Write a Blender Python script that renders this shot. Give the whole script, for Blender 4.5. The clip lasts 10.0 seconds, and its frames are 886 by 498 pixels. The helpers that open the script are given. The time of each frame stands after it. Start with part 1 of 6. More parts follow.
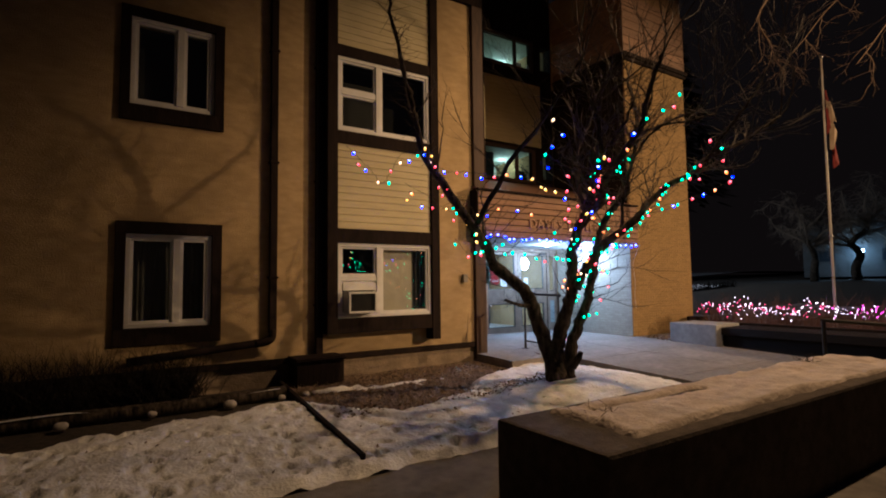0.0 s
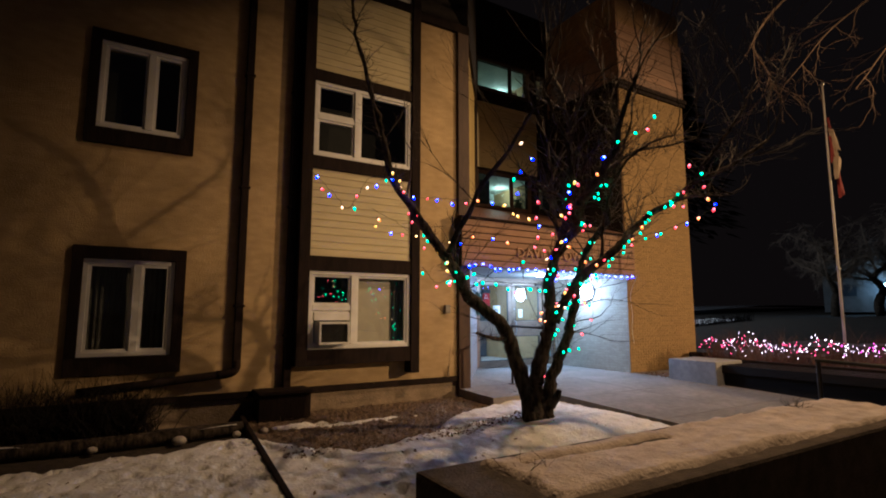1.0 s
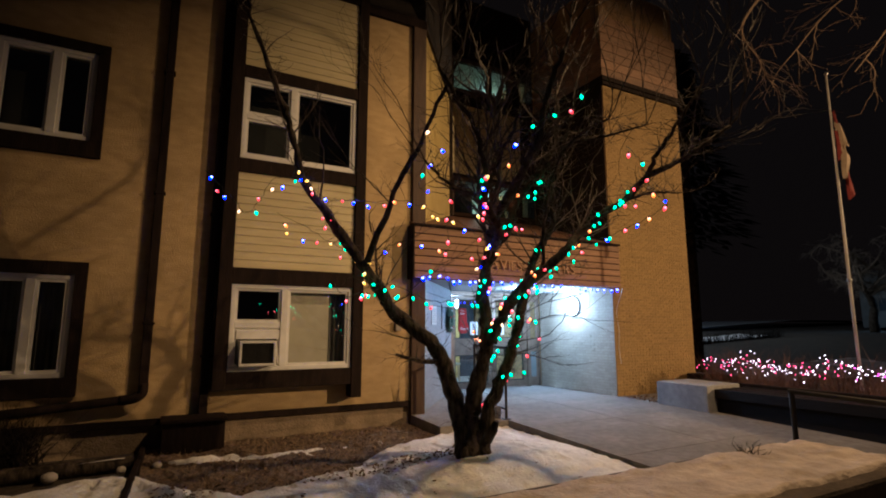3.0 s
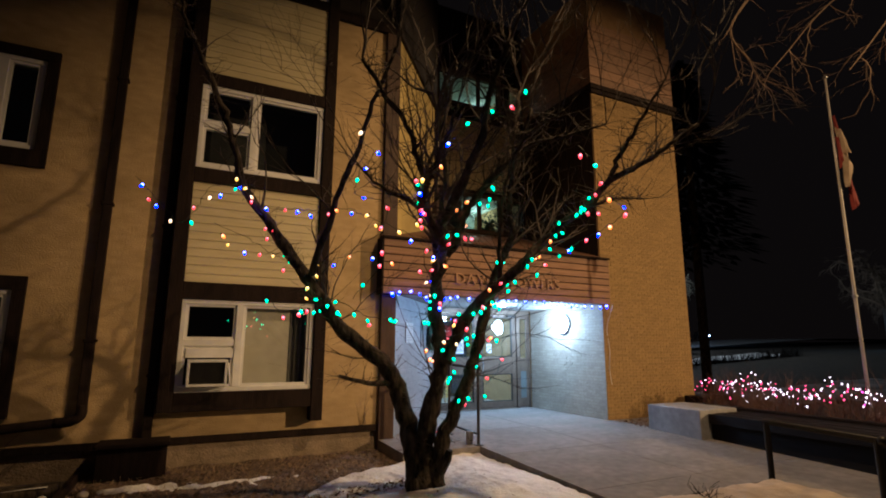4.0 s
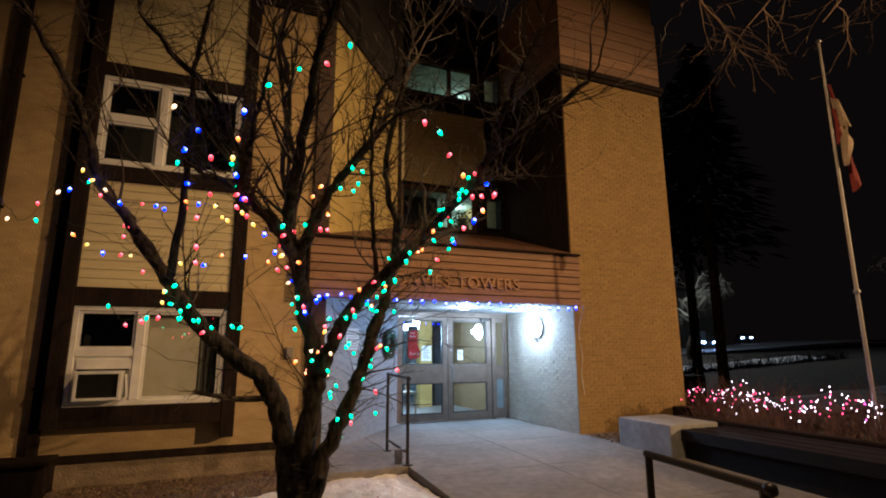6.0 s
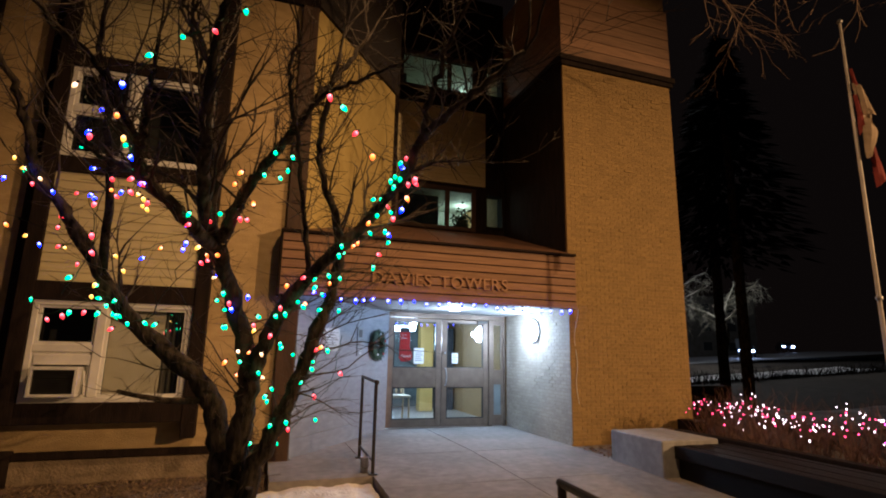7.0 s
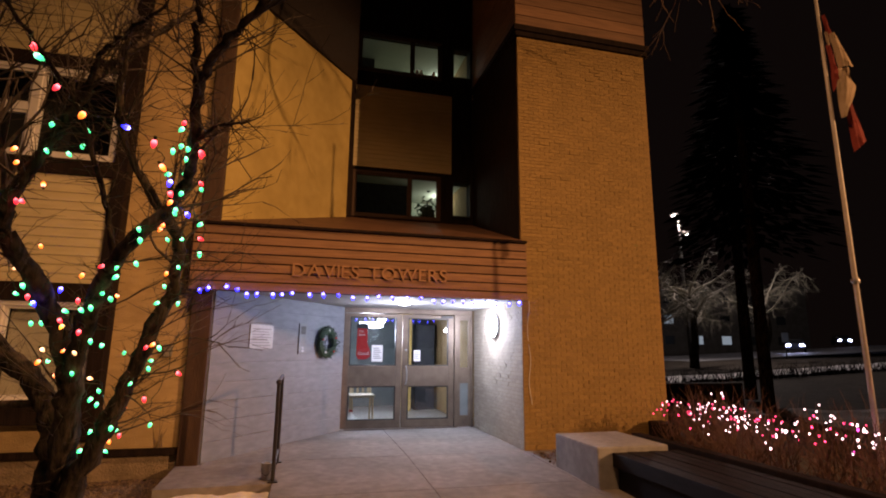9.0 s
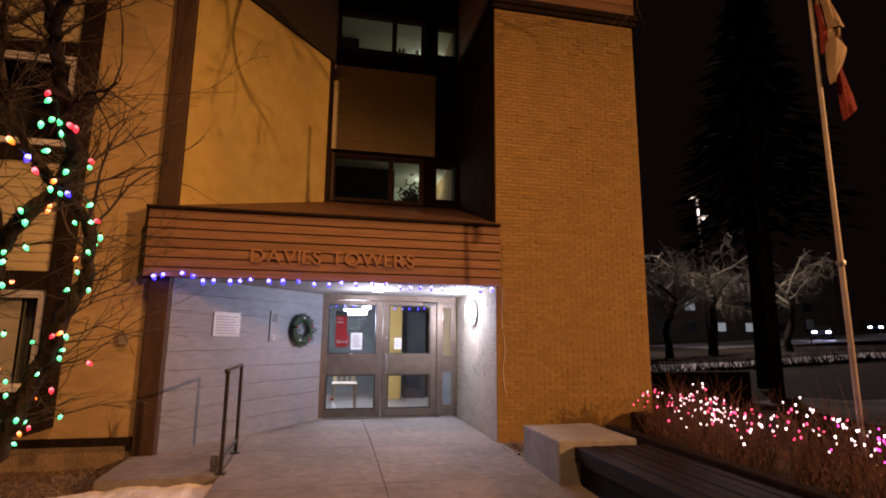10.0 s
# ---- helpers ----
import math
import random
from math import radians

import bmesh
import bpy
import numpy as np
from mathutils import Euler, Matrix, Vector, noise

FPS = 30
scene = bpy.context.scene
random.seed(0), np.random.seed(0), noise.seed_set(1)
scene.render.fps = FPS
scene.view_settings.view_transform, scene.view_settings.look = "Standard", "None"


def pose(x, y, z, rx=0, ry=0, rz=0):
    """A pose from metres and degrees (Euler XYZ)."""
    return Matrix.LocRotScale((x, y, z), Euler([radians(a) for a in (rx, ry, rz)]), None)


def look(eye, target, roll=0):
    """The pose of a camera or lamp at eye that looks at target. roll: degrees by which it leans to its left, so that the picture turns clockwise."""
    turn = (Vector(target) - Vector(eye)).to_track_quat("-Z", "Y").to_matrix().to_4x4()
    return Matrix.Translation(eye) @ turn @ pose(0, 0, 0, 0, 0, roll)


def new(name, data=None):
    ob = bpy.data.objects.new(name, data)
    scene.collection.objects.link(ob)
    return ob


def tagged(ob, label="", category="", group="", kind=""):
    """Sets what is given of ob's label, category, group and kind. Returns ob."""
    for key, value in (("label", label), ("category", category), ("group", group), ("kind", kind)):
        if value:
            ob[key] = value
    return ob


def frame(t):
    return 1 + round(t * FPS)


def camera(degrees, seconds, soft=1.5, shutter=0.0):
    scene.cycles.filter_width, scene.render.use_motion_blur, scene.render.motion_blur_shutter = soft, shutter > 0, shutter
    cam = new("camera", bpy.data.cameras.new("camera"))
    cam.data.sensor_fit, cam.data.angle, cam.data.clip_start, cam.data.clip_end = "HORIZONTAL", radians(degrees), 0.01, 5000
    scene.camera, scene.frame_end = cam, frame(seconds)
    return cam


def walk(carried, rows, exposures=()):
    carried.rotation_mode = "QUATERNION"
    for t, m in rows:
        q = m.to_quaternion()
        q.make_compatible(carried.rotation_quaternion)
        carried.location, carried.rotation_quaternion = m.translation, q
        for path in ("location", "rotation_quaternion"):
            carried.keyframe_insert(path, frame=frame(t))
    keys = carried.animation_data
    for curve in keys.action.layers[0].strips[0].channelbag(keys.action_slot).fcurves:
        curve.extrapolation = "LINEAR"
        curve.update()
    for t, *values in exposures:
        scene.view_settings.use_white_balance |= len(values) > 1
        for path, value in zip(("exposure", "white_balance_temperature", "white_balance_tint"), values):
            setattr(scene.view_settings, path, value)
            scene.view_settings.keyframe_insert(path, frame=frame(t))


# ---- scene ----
cam = camera(81.2, 10.0, soft=1.9)
METRES, EYE, TILT, LEAN, TURN = 7.538, 1.5, 0.0, 0.0, -32.9
ROWS = [
    (0.0, 0.0, 0.0, 0.0, 0.05, 3.86, 0.73),
    (0.5, 0.0363, 0.0197, 0.0005, 0.87, 5.86, 0.48),
    (1.0, 0.0722, 0.0427, 0.0013, 1.63, 7.17, -0.01),
    (1.5, 0.1023, 0.0748, 0.0034, 2.42, 6.69, -0.91),
    (2.0, 0.1397, 0.0985, 0.0042, 3.17, 7.81, -0.62),
    (2.5, 0.1783, 0.1225, 0.007, 4.0, 8.62, -0.13),
    (2.7, 0.1955, 0.1345, 0.006, 4.22, 8.42, -0.18),
    (3.8, 0.2842, 0.2066, 0.0075, 5.82, 10.75, 0.2),
    (4.0, 0.3001, 0.2174, 0.0086, 6.19, 10.68, -0.2),
    (4.5, 0.34, 0.2498, 0.0115, 6.71, 10.42, -0.54),
    (5.0, 0.3837, 0.2749, 0.013, 7.27, 11.19, -0.49),
    (5.5, 0.4245, 0.306, 0.0117, 8.38, 11.09, -0.57),
    (5.7, 0.4445, 0.3185, 0.0122, 9.25, 11.1, -0.1),
    (6.8, 0.532, 0.3945, 0.0175, 12.85, 11.27, -0.78),
    (7.0, 0.552, 0.408, 0.0166, 13.74, 11.34, -1.04),
    (7.5, 0.5951, 0.4386, 0.0175, 14.98, 11.51, -0.8),
    (8.0, 0.6376, 0.4663, 0.019, 16.23, 11.82, -0.69),
    (8.5, 0.6801, 0.5002, 0.0202, 17.49, 11.29, -0.83),
    (9.0, 0.7182, 0.5342, 0.0176, 18.42, 11.02, -0.55),
    (9.5, 0.7557, 0.568, 0.0177, 19.62, 10.31, -0.53),
    (10.0, 0.7922, 0.6033, 0.02, 20.81, 9.61, -0.53),
]
walk(cam, [(t, pose(0, 0, EYE, TILT, LEAN, TURN) @ pose(METRES * x, METRES * y, METRES * z, 90 + pitch, roll, yaw)) for t, x, y, z, yaw, pitch, roll in ROWS],
     exposures=[(0.0, 0.14, 4600, 18), (4.5, -0.02, 4650, 13), (7.5, -0.15, 5400, 26), (10.0, -0.28, 6450, 46)])

# ---- world and large lights ----
world = bpy.data.worlds.new("night")
scene.world = world
world.use_nodes = True
wbg = world.node_tree.nodes["Background"]
wbg.inputs[0].default_value = (0.55, 0.36, 0.25, 1)
wbg.inputs[1].default_value = 0.0068


def lamp(name, at, watts, colour, radius=0.1, kind="POINT", target=None, spread=100, blend=0.6):
    data = bpy.data.lights.new(name, kind)
    data.energy, data.color, data.shadow_soft_size = watts, colour, radius
    ob = new(name, data)
    ob.matrix_basis = look(at, target) if target else Matrix.Translation(at)
    if kind == "SPOT":
        data.spot_size, data.spot_blend = radians(spread), blend
    return ob


SODIUM = (1.0, 0.53, 0.16)
lamp("street_light_high", (7.5, 2.4, 8.8), 1800, SODIUM, 0.10, "SPOT", (7.4, 2.5, 0), 138, 0.9)
lamp("street_light_far", (29.0, -11.8, 9.0), 27000, SODIUM, 0.16, "SPOT", (7.4, 9.0, 2.4), 24.5, 0.8)

# ---- materials ----


def mat(name, c1, c2=None, rough=0.8, scale=6.0, bump=0.0, bscale=80.0, metal=0.0, vary=0.0, stain=0.0, spec=0.5, stretch=(1, 1, 1), island=False, emit=None, power=0.0):
    m = bpy.data.materials.new(name)
    m.use_nodes = True
    nt = m.node_tree
    n, l = nt.nodes, nt.links
    p = n["Principled BSDF"]
    p.inputs["Roughness"].default_value = rough
    p.inputs["Metallic"].default_value = metal
    p.inputs["Specular IOR Level"].default_value = spec
    geo = n.new("ShaderNodeNewGeometry")
    mp = n.new("ShaderNodeMapping")
    mp.inputs["Scale"].default_value = stretch
    l.new(geo.outputs["Position"], mp.inputs["Vector"])
    noi = n.new("ShaderNodeTexNoise")
    noi.inputs["Scale"].default_value, noi.inputs["Detail"].default_value = scale, 6
    l.new(mp.outputs[0], noi.inputs["Vector"])
    ramp = n.new("ShaderNodeValToRGB")
    ramp.color_ramp.elements[0].position, ramp.color_ramp.elements[1].position = 0.32, 0.68
    ramp.color_ramp.elements[0].color = (*c1, 1)
    ramp.color_ramp.elements[1].color = (*(c2 or c1), 1)
    l.new(noi.outputs["Fac"], ramp.inputs[0])
    col = ramp.outputs[0]
    if stain:
        big = n.new("ShaderNodeTexNoise")
        big.inputs["Scale"].default_value, big.inputs["Detail"].default_value = scale * 0.17, 4
        l.new(geo.outputs["Position"], big.inputs["Vector"])
        mr = n.new("ShaderNodeMapRange")
        mr.inputs["From Min"].default_value, mr.inputs["From Max"].default_value = 0.35, 0.65
        mr.inputs["To Min"].default_value, mr.inputs["To Max"].default_value = 1.0 - stain, 1.0
        l.new(big.outputs["Fac"], mr.inputs["Value"])
        mx = n.new("ShaderNodeMix")
        mx.data_type, mx.blend_type = "RGBA", "MULTIPLY"
        mx.inputs["Factor"].default_value = 1
        l.new(col, mx.inputs["A"])
        l.new(mr.outputs[0], mx.inputs["B"])
        col = mx.outputs["Result"]
    if vary:
        src = geo.outputs["Random Per Island"] if island else n.new("ShaderNodeObjectInfo").outputs["Random"]
        mr = n.new("ShaderNodeMapRange")
        mr.inputs["To Min"].default_value, mr.inputs["To Max"].default_value = 1.0 - vary, 1.0 + vary * 0.4
        l.new(src, mr.inputs["Value"])
        mx = n.new("ShaderNodeMix")
        mx.data_type, mx.blend_type = "RGBA", "MULTIPLY"
        mx.inputs["Factor"].default_value = 1
        l.new(col, mx.inputs["A"])
        l.new(mr.outputs[0], mx.inputs["B"])
        col = mx.outputs["Result"]
    l.new(col, p.inputs["Base Color"])
    if bump:
        fine = n.new("ShaderNodeTexNoise")
        fine.inputs["Scale"].default_value, fine.inputs["Detail"].default_value = bscale, 5
        l.new(mp.outputs[0], fine.inputs["Vector"])
        bp = n.new("ShaderNodeBump")
        bp.inputs["Strength"].default_value, bp.inputs["Distance"].default_value = bump, 0.02
        l.new(fine.outputs["Fac"], bp.inputs["Height"])
        l.new(bp.outputs[0], p.inputs["Normal"])
    if emit:
        p.inputs["Emission Color"].default_value = (*emit, 1)
        p.inputs["Emission Strength"].default_value = power
    return m


def glass_mat(name, tint=(0.9, 0.95, 0.95)):
    m = bpy.data.materials.new(name)
    m.use_nodes = True
    nt = m.node_tree
    n, l = nt.nodes, nt.links
    tr, gl, mx = n.new("ShaderNodeBsdfTransparent"), n.new("ShaderNodeBsdfGlossy"), n.new("ShaderNodeMixShader")
    fr, pw, ma = n.new("ShaderNodeLayerWeight"), n.new("ShaderNodeMath"), n.new("ShaderNodeMath")
    tr.inputs[0].default_value = (*tint, 1)
    gl.inputs["Roughness"].default_value = 0.01
    fr.inputs["Blend"].default_value = 0.5
    pw.operation, pw.inputs[1].default_value = "POWER", 5.0
    ma.operation, ma.inputs[1].default_value, ma.inputs[2].default_value = "MULTIPLY_ADD", 0.88, 0.11
    l.new(fr.outputs["Facing"], pw.inputs[0]), l.new(pw.outputs[0], ma.inputs[0])
    l.new(ma.outputs[0], mx.inputs[0]), l.new(tr.outputs[0], mx.inputs[1]), l.new(gl.outputs[0], mx.inputs[2])
    l.new(mx.outputs[0], n["Material Output"].inputs[0])
    return m


CORNER = mat("brown corner board stain", (0.040, 0.020, 0.010), (0.066, 0.034, 0.016), 0.7, 14, 0.3, 60, stretch=(1, 1, 0.2))
# Stucco tone pushed warmer to carry some of the orange lamp light.
STUCCO = mat("lamp-warmed tan stucco", (0.43, 0.305, 0.125), (0.53, 0.385, 0.17), 0.95, 9, 0.55, 70, stain=0.22, stretch=(0.6, 1, 1.5))
STUCCO_SMOOTH = mat("smooth ochre stucco", (0.38, 0.285, 0.075), (0.45, 0.345, 0.10), 0.9, 5, 0.25, 70, stain=0.2)
# Foundation darkened: shadow along the wall base is partly in this colour.
FOUND = mat("shade-darkened foundation", (0.25, 0.19, 0.115), (0.34, 0.26, 0.165), 0.95, 12, 0.6, 40, stain=0.35)
TRIM = mat("dark brown stained trim", (0.011, 0.0075, 0.006), (0.022, 0.014, 0.011), 0.85, 14, 0.35, 60, stretch=(1, 1, 0.2), spec=0.12)
ROOF = mat("dark brown shingles", (0.016, 0.010, 0.008), (0.030, 0.020, 0.015), 0.9, 18, 0.6, 50, vary=0.4)
SIDING = mat("cream lap siding", (0.51, 0.435, 0.225), (0.59, 0.51, 0.28), 0.7, 7, 0.1, 60, stain=0.15, stretch=(0.3, 1, 3))
CEDAR = mat("brown stained boards", (0.20, 0.105, 0.048), (0.31, 0.17, 0.08), 0.65, 9, 0.35, 70, vary=0.25, stretch=(0.25, 1, 4))
ROOF_METAL = mat("brown sheet metal", (0.10, 0.05, 0.025), (0.14, 0.07, 0.035), 0.55, 4, 0.1, 30, stain=0.2)
BRICK = mat("buff brick", (0.26, 0.169, 0.045), (0.33, 0.216, 0.060), 0.85, 25, 0.4, 120, vary=0.16)
BRICK_JOINED = mat("buff brick joined", (0.26, 0.169, 0.045), (0.33, 0.216, 0.060), 0.85, 25, 0.4, 120, vary=0.16, island=True)
# Paler copies of the buff brick; the entrance lamp's brightness is in the colour.
PALE_BRICK = mat("lamp-paled buff brick", (0.36, 0.315, 0.245), (0.44, 0.39, 0.31), 0.85, 25, 0.4, 120, vary=0.12)
PALE_JOINED = mat("lamp-paled buff brick joined", (0.36, 0.315, 0.245), (0.44, 0.39, 0.31), 0.85, 25, 0.4, 120, vary=0.12, island=True)
MORTAR = mat("mortar", (0.31, 0.19, 0.075), (0.38, 0.24, 0.10), 0.95, 8, 0.5, 150)
PALE_MORTAR = mat("lamp-paled mortar", (0.30, 0.255, 0.19), (0.37, 0.32, 0.25), 0.95, 8, 0.5, 150)
PANEL_GREY = mat("grey painted boards", (0.15, 0.165, 0.195), (0.20, 0.215, 0.245), 0.6, 6, 0.2, 50, stain=0.12, stretch=(1, 1, 3))
CEILING = mat("white soffit", (0.34, 0.34, 0.33), (0.41, 0.41, 0.40), 0.7, 5, 0.05, 40, stain=0.15)
CONCRETE = mat("frosted concrete", (0.18, 0.165, 0.15), (0.255, 0.235, 0.215), 0.9, 10, 0.45, 90, stain=0.25)
# Planter concrete kept dark: the shade on its near faces is in the colour.
DARK_CONCRETE = mat("shade-darkened concrete", (0.06, 0.046, 0.036), (0.11, 0.085, 0.066), 0.9, 14, 0.5, 60, stain=0.35)
ASPHALT = mat("pavement", (0.13, 0.115, 0.10), (0.19, 0.17, 0.15), 0.85, 12, 0.5, 90, stain=0.3)
EARTH = mat("dark frozen earth", (0.035, 0.028, 0.02), (0.085, 0.065, 0.045), 0.95, 14, 0.9, 60, stain=0.4)
MULCH = mat("brown mulch", (0.08, 0.052, 0.032), (0.25, 0.175, 0.11), 0.95, 30, 1.0, 130, stain=0.35)
SNOW = mat("old snow", (0.68, 0.67, 0.67), (0.88, 0.87, 0.86), 0.75, 7, 0.7, 35, stain=0.12)
DIRTY_SNOW = mat("dirty thin snow", (0.46, 0.38, 0.31), (0.70, 0.60, 0.51), 0.8, 9, 0.8, 35, stain=0.25)
SNOW_FAR = mat("thin far snow", (0.08, 0.08, 0.075), (0.5, 0.5, 0.5), 0.8, 0.9, 0.4, 8, stain=0.4)
BARK = mat("grey brown bark", (0.009, 0.007, 0.006), (0.115, 0.090, 0.062), 0.95, 19, 1.0, 34, stain=0.5, spec=0.2, stretch=(1, 1, 0.35))
TWIG = mat("twig bark", (0.12, 0.085, 0.055), (0.20, 0.15, 0.10), 0.8, 20)
APPLE_TWIG = mat("dark apple twigs", (0.045, 0.034, 0.025), (0.085, 0.066, 0.048), 0.85, 20)
STREET_TWIG = mat("pale brown twigs", (0.11, 0.075, 0.048), (0.20, 0.14, 0.092), 0.85, 20, spec=0.2)
VINYL = mat("white vinyl frame", (0.66, 0.65, 0.62), (0.74, 0.73, 0.70), 0.45, 10, 0.05, 40, stain=0.12)
GLASS = glass_mat("window glass")
# Near-black room colour stands in for the darkness of unlit rooms.
UNLIT_DARK = mat("dark room", (0.012, 0.011, 0.010), (0.02, 0.018, 0.016), 0.9, 3)
METAL_DARK = mat("black painted steel", (0.02, 0.019, 0.018), (0.035, 0.033, 0.03), 0.4, 12, 0.1, 80, metal=0.3)
METAL = mat("brushed steel", (0.30, 0.30, 0.31), (0.40, 0.40, 0.41), 0.45, 20, 0.05, 100, metal=0.9)
BRONZE = mat("dark bronze aluminium", (0.15, 0.11, 0.08), (0.20, 0.15, 0.11), 0.45, 8, 0.05, 50, metal=0.4)
WHITE_LIGHT = mat("lit white lens", (0.9, 0.9, 0.9), emit=(0.86, 0.97, 1.0), power=14)

# ---- mesh builders ----


def box(bm, x0, x1, y0, y1, z0, z1, bevel=0.0):
    m = Matrix.Translation(((x0 + x1) / 2, (y0 + y1) / 2, (z0 + z1) / 2)) @ Matrix.Diagonal((x1 - x0, y1 - y0, z1 - z0, 1))
    r = bmesh.ops.create_cube(bm, size=1, matrix=m)
    if bevel:
        es = list({e for v in r["verts"] for e in v.link_edges})
        bmesh.ops.bevel(bm, geom=es, offset=bevel, segments=2, affect="EDGES", profile=0.6)
    return bm


def boxes(*specs, bevel=0.0):
    bm = bmesh.new()
    for s in specs:
        box(bm, *s, bevel=bevel)
    return bm


def tube(bm, pts, radii, sides=6, cap=True):
    """A tapering tube along a line of points."""
    pts = [Vector(p) for p in pts]
    rings = []
    up = Vector((0.13, 0.21, 0.97))
    for i, p in enumerate(pts):
        d = (pts[min(i + 1, len(pts) - 1)] - pts[max(i - 1, 0)]).normalized()
        a = d.cross(up)
        a = (a if a.length > 0.05 else d.cross(Vector((1, 0, 0)))).normalized()
        b = d.cross(a)
        r = radii[i] if isinstance(radii, (list, tuple)) else radii
        rings.append([bm.verts.new(p + a * (r * math.cos(k * math.tau / sides)) + b * (r * math.sin(k * math.tau / sides))) for k in range(sides)])
    for r0, r1 in zip(rings, rings[1:]):
        for k in range(sides):
            bm.faces.new((r0[k], r0[(k + 1) % sides], r1[(k + 1) % sides], r1[k]))
    if cap:
        bm.faces.new(rings[0][::-1])
        bm.faces.new(rings[-1])
    return bm


def lathe(bm, profile, m=Matrix(), sides=20):
    """A turned shape: (radius, height) pairs about z."""
    rings = [[bm.verts.new(m @ Vector((r * math.cos(k * math.tau / sides), r * math.sin(k * math.tau / sides), z))) for k in range(sides)] for r, z in profile]
    for r0, r1 in zip(rings, rings[1:]):
        for k in range(sides):
            bm.faces.new((r0[k], r0[(k + 1) % sides], r1[(k + 1) % sides], r1[k]))
    bm.faces.new(rings[0][::-1])
    bm.faces.new(rings[-1])
    return bm


def origin(ob):
    at = Vector((0, 0, 0))
    while ob:
        at += ob.matrix_basis.translation
        ob = ob.parent
    return at


def mesh_of(name, bm, material, base=(0, 0, 0), smooth=False):
    bmesh.ops.recalc_face_normals(bm, faces=bm.faces)
    if base is not None and Vector(base).length > 0:
        bmesh.ops.translate(bm, verts=bm.verts, vec=-Vector(base))
    me = bpy.data.meshes.new(name)
    bm.to_mesh(me)
    bm.free()
    me.materials.append(material)
    if smooth:
        for p in me.polygons:
            p.use_smooth = True
    return me


def part(name, bm, material, parent, label="", smooth=False):
    ob = new(name, mesh_of(name, bm, material, origin(parent), smooth))
    ob.parent = parent
    return tagged(ob, label)


def solid(name, bm, material, label, category, group="", kind="", base=(0, 0, 0), smooth=False):
    ob = new(name, mesh_of(name, bm, material, base, smooth))
    ob.location = base
    return tagged(ob, label, category, group, kind)


def thing(name, at, label, category, group="", kind=""):
    ob = new(name)
    ob.empty_display_size = 0.1
    ob.location = at
    return tagged(ob, label, category, group, kind)


def piece(name, me, parent, at):
    ob = new(name, me)
    ob.parent = parent
    ob.location = Vector(at) - origin(parent)
    return ob


def wall_grid(xs, zs, y0, y1, holes):
    """A wall between y0 and y1 with real openings; holes are (x0, x1, z0, z1)."""
    xs = sorted({*xs, *[h[0] for h in holes], *[h[1] for h in holes]})
    zs = sorted({*zs, *[h[2] for h in holes], *[h[3] for h in holes]})
    solid_at = lambda i, k: 0 <= i < len(xs) - 1 and 0 <= k < len(zs) - 1 and not any(
        h[0] - 1e-6 <= xs[i] and xs[i + 1] <= h[1] + 1e-6 and h[2] - 1e-6 <= zs[k] and zs[k + 1] <= h[3] + 1e-6 for h in holes)
    bm = bmesh.new()
    vs = {}

    def v(x, y, z):
        if (x, y, z) not in vs:
            vs[(x, y, z)] = bm.verts.new((x, y, z))
        return vs[(x, y, z)]

    for i in range(len(xs) - 1):
        for k in range(len(zs) - 1):
            if not solid_at(i, k):
                continue
            a, b, c, d = xs[i], xs[i + 1], zs[k], zs[k + 1]
            bm.faces.new((v(a, y0, c), v(b, y0, c), v(b, y0, d), v(a, y0, d)))
            bm.faces.new((v(a, y1, c), v(a, y1, d), v(b, y1, d), v(b, y1, c)))
            if not solid_at(i - 1, k):
                bm.faces.new((v(a, y0, c), v(a, y0, d), v(a, y1, d), v(a, y1, c)))
            if not solid_at(i + 1, k):
                bm.faces.new((v(b, y0, c), v(b, y1, c), v(b, y1, d), v(b, y0, d)))
            if not solid_at(i, k - 1):
                bm.faces.new((v(a, y0, c), v(a, y1, c), v(b, y1, c), v(b, y0, c)))
            if not solid_at(i, k + 1):
                bm.faces.new((v(a, y0, d), v(b, y0, d), v(b, y1, d), v(a, y1, d)))
    return bm


# ---- ground ----
FY = 7.30          # front of the stucco facade
SLAB_X = 6.46      # left edge of the entrance walk


def ground_z(x, y):
    near = max(0.0, min(1.0, (y - 3.6) / 3.4)) * 0.14
    if x > 12.5:
        near *= max(0.0, 1 - (x - 12.5) / 2)
    return near - 0.02 + min(2.8, 0.05 * max(0.0, x - 24))


def walk_z(y):
    return 0.03 + 0.0385 * max(-3.0, min(y, 7.0))


def sheet(xs, ys, zf):
    bm = bmesh.new()
    g = [[bm.verts.new((x, y, zf(x, y))) for y in ys] for x in xs]
    for i in range(len(xs) - 1):
        for k in range(len(ys) - 1):
            bm.faces.new((g[i][k], g[i + 1][k], g[i + 1][k + 1], g[i][k + 1]))
    return bm


axis = lambda lo, hi, step, far: sorted({*[lo - far, lo - far / 4, lo - far / 12], *np.arange(lo, hi, step).round(3).tolist(), *[hi, hi + far / 12, hi + far / 4, hi + far]})
solid("ground", sheet(axis(-12, 44, 1.0, 900), axis(-14, 60, 1.0, 900), ground_z), EARTH, "dark frozen ground reaching into the night", "ground", kind="structure")

# entrance walk: a gently rising slab with a landing beside the railing
bm = bmesh.new()


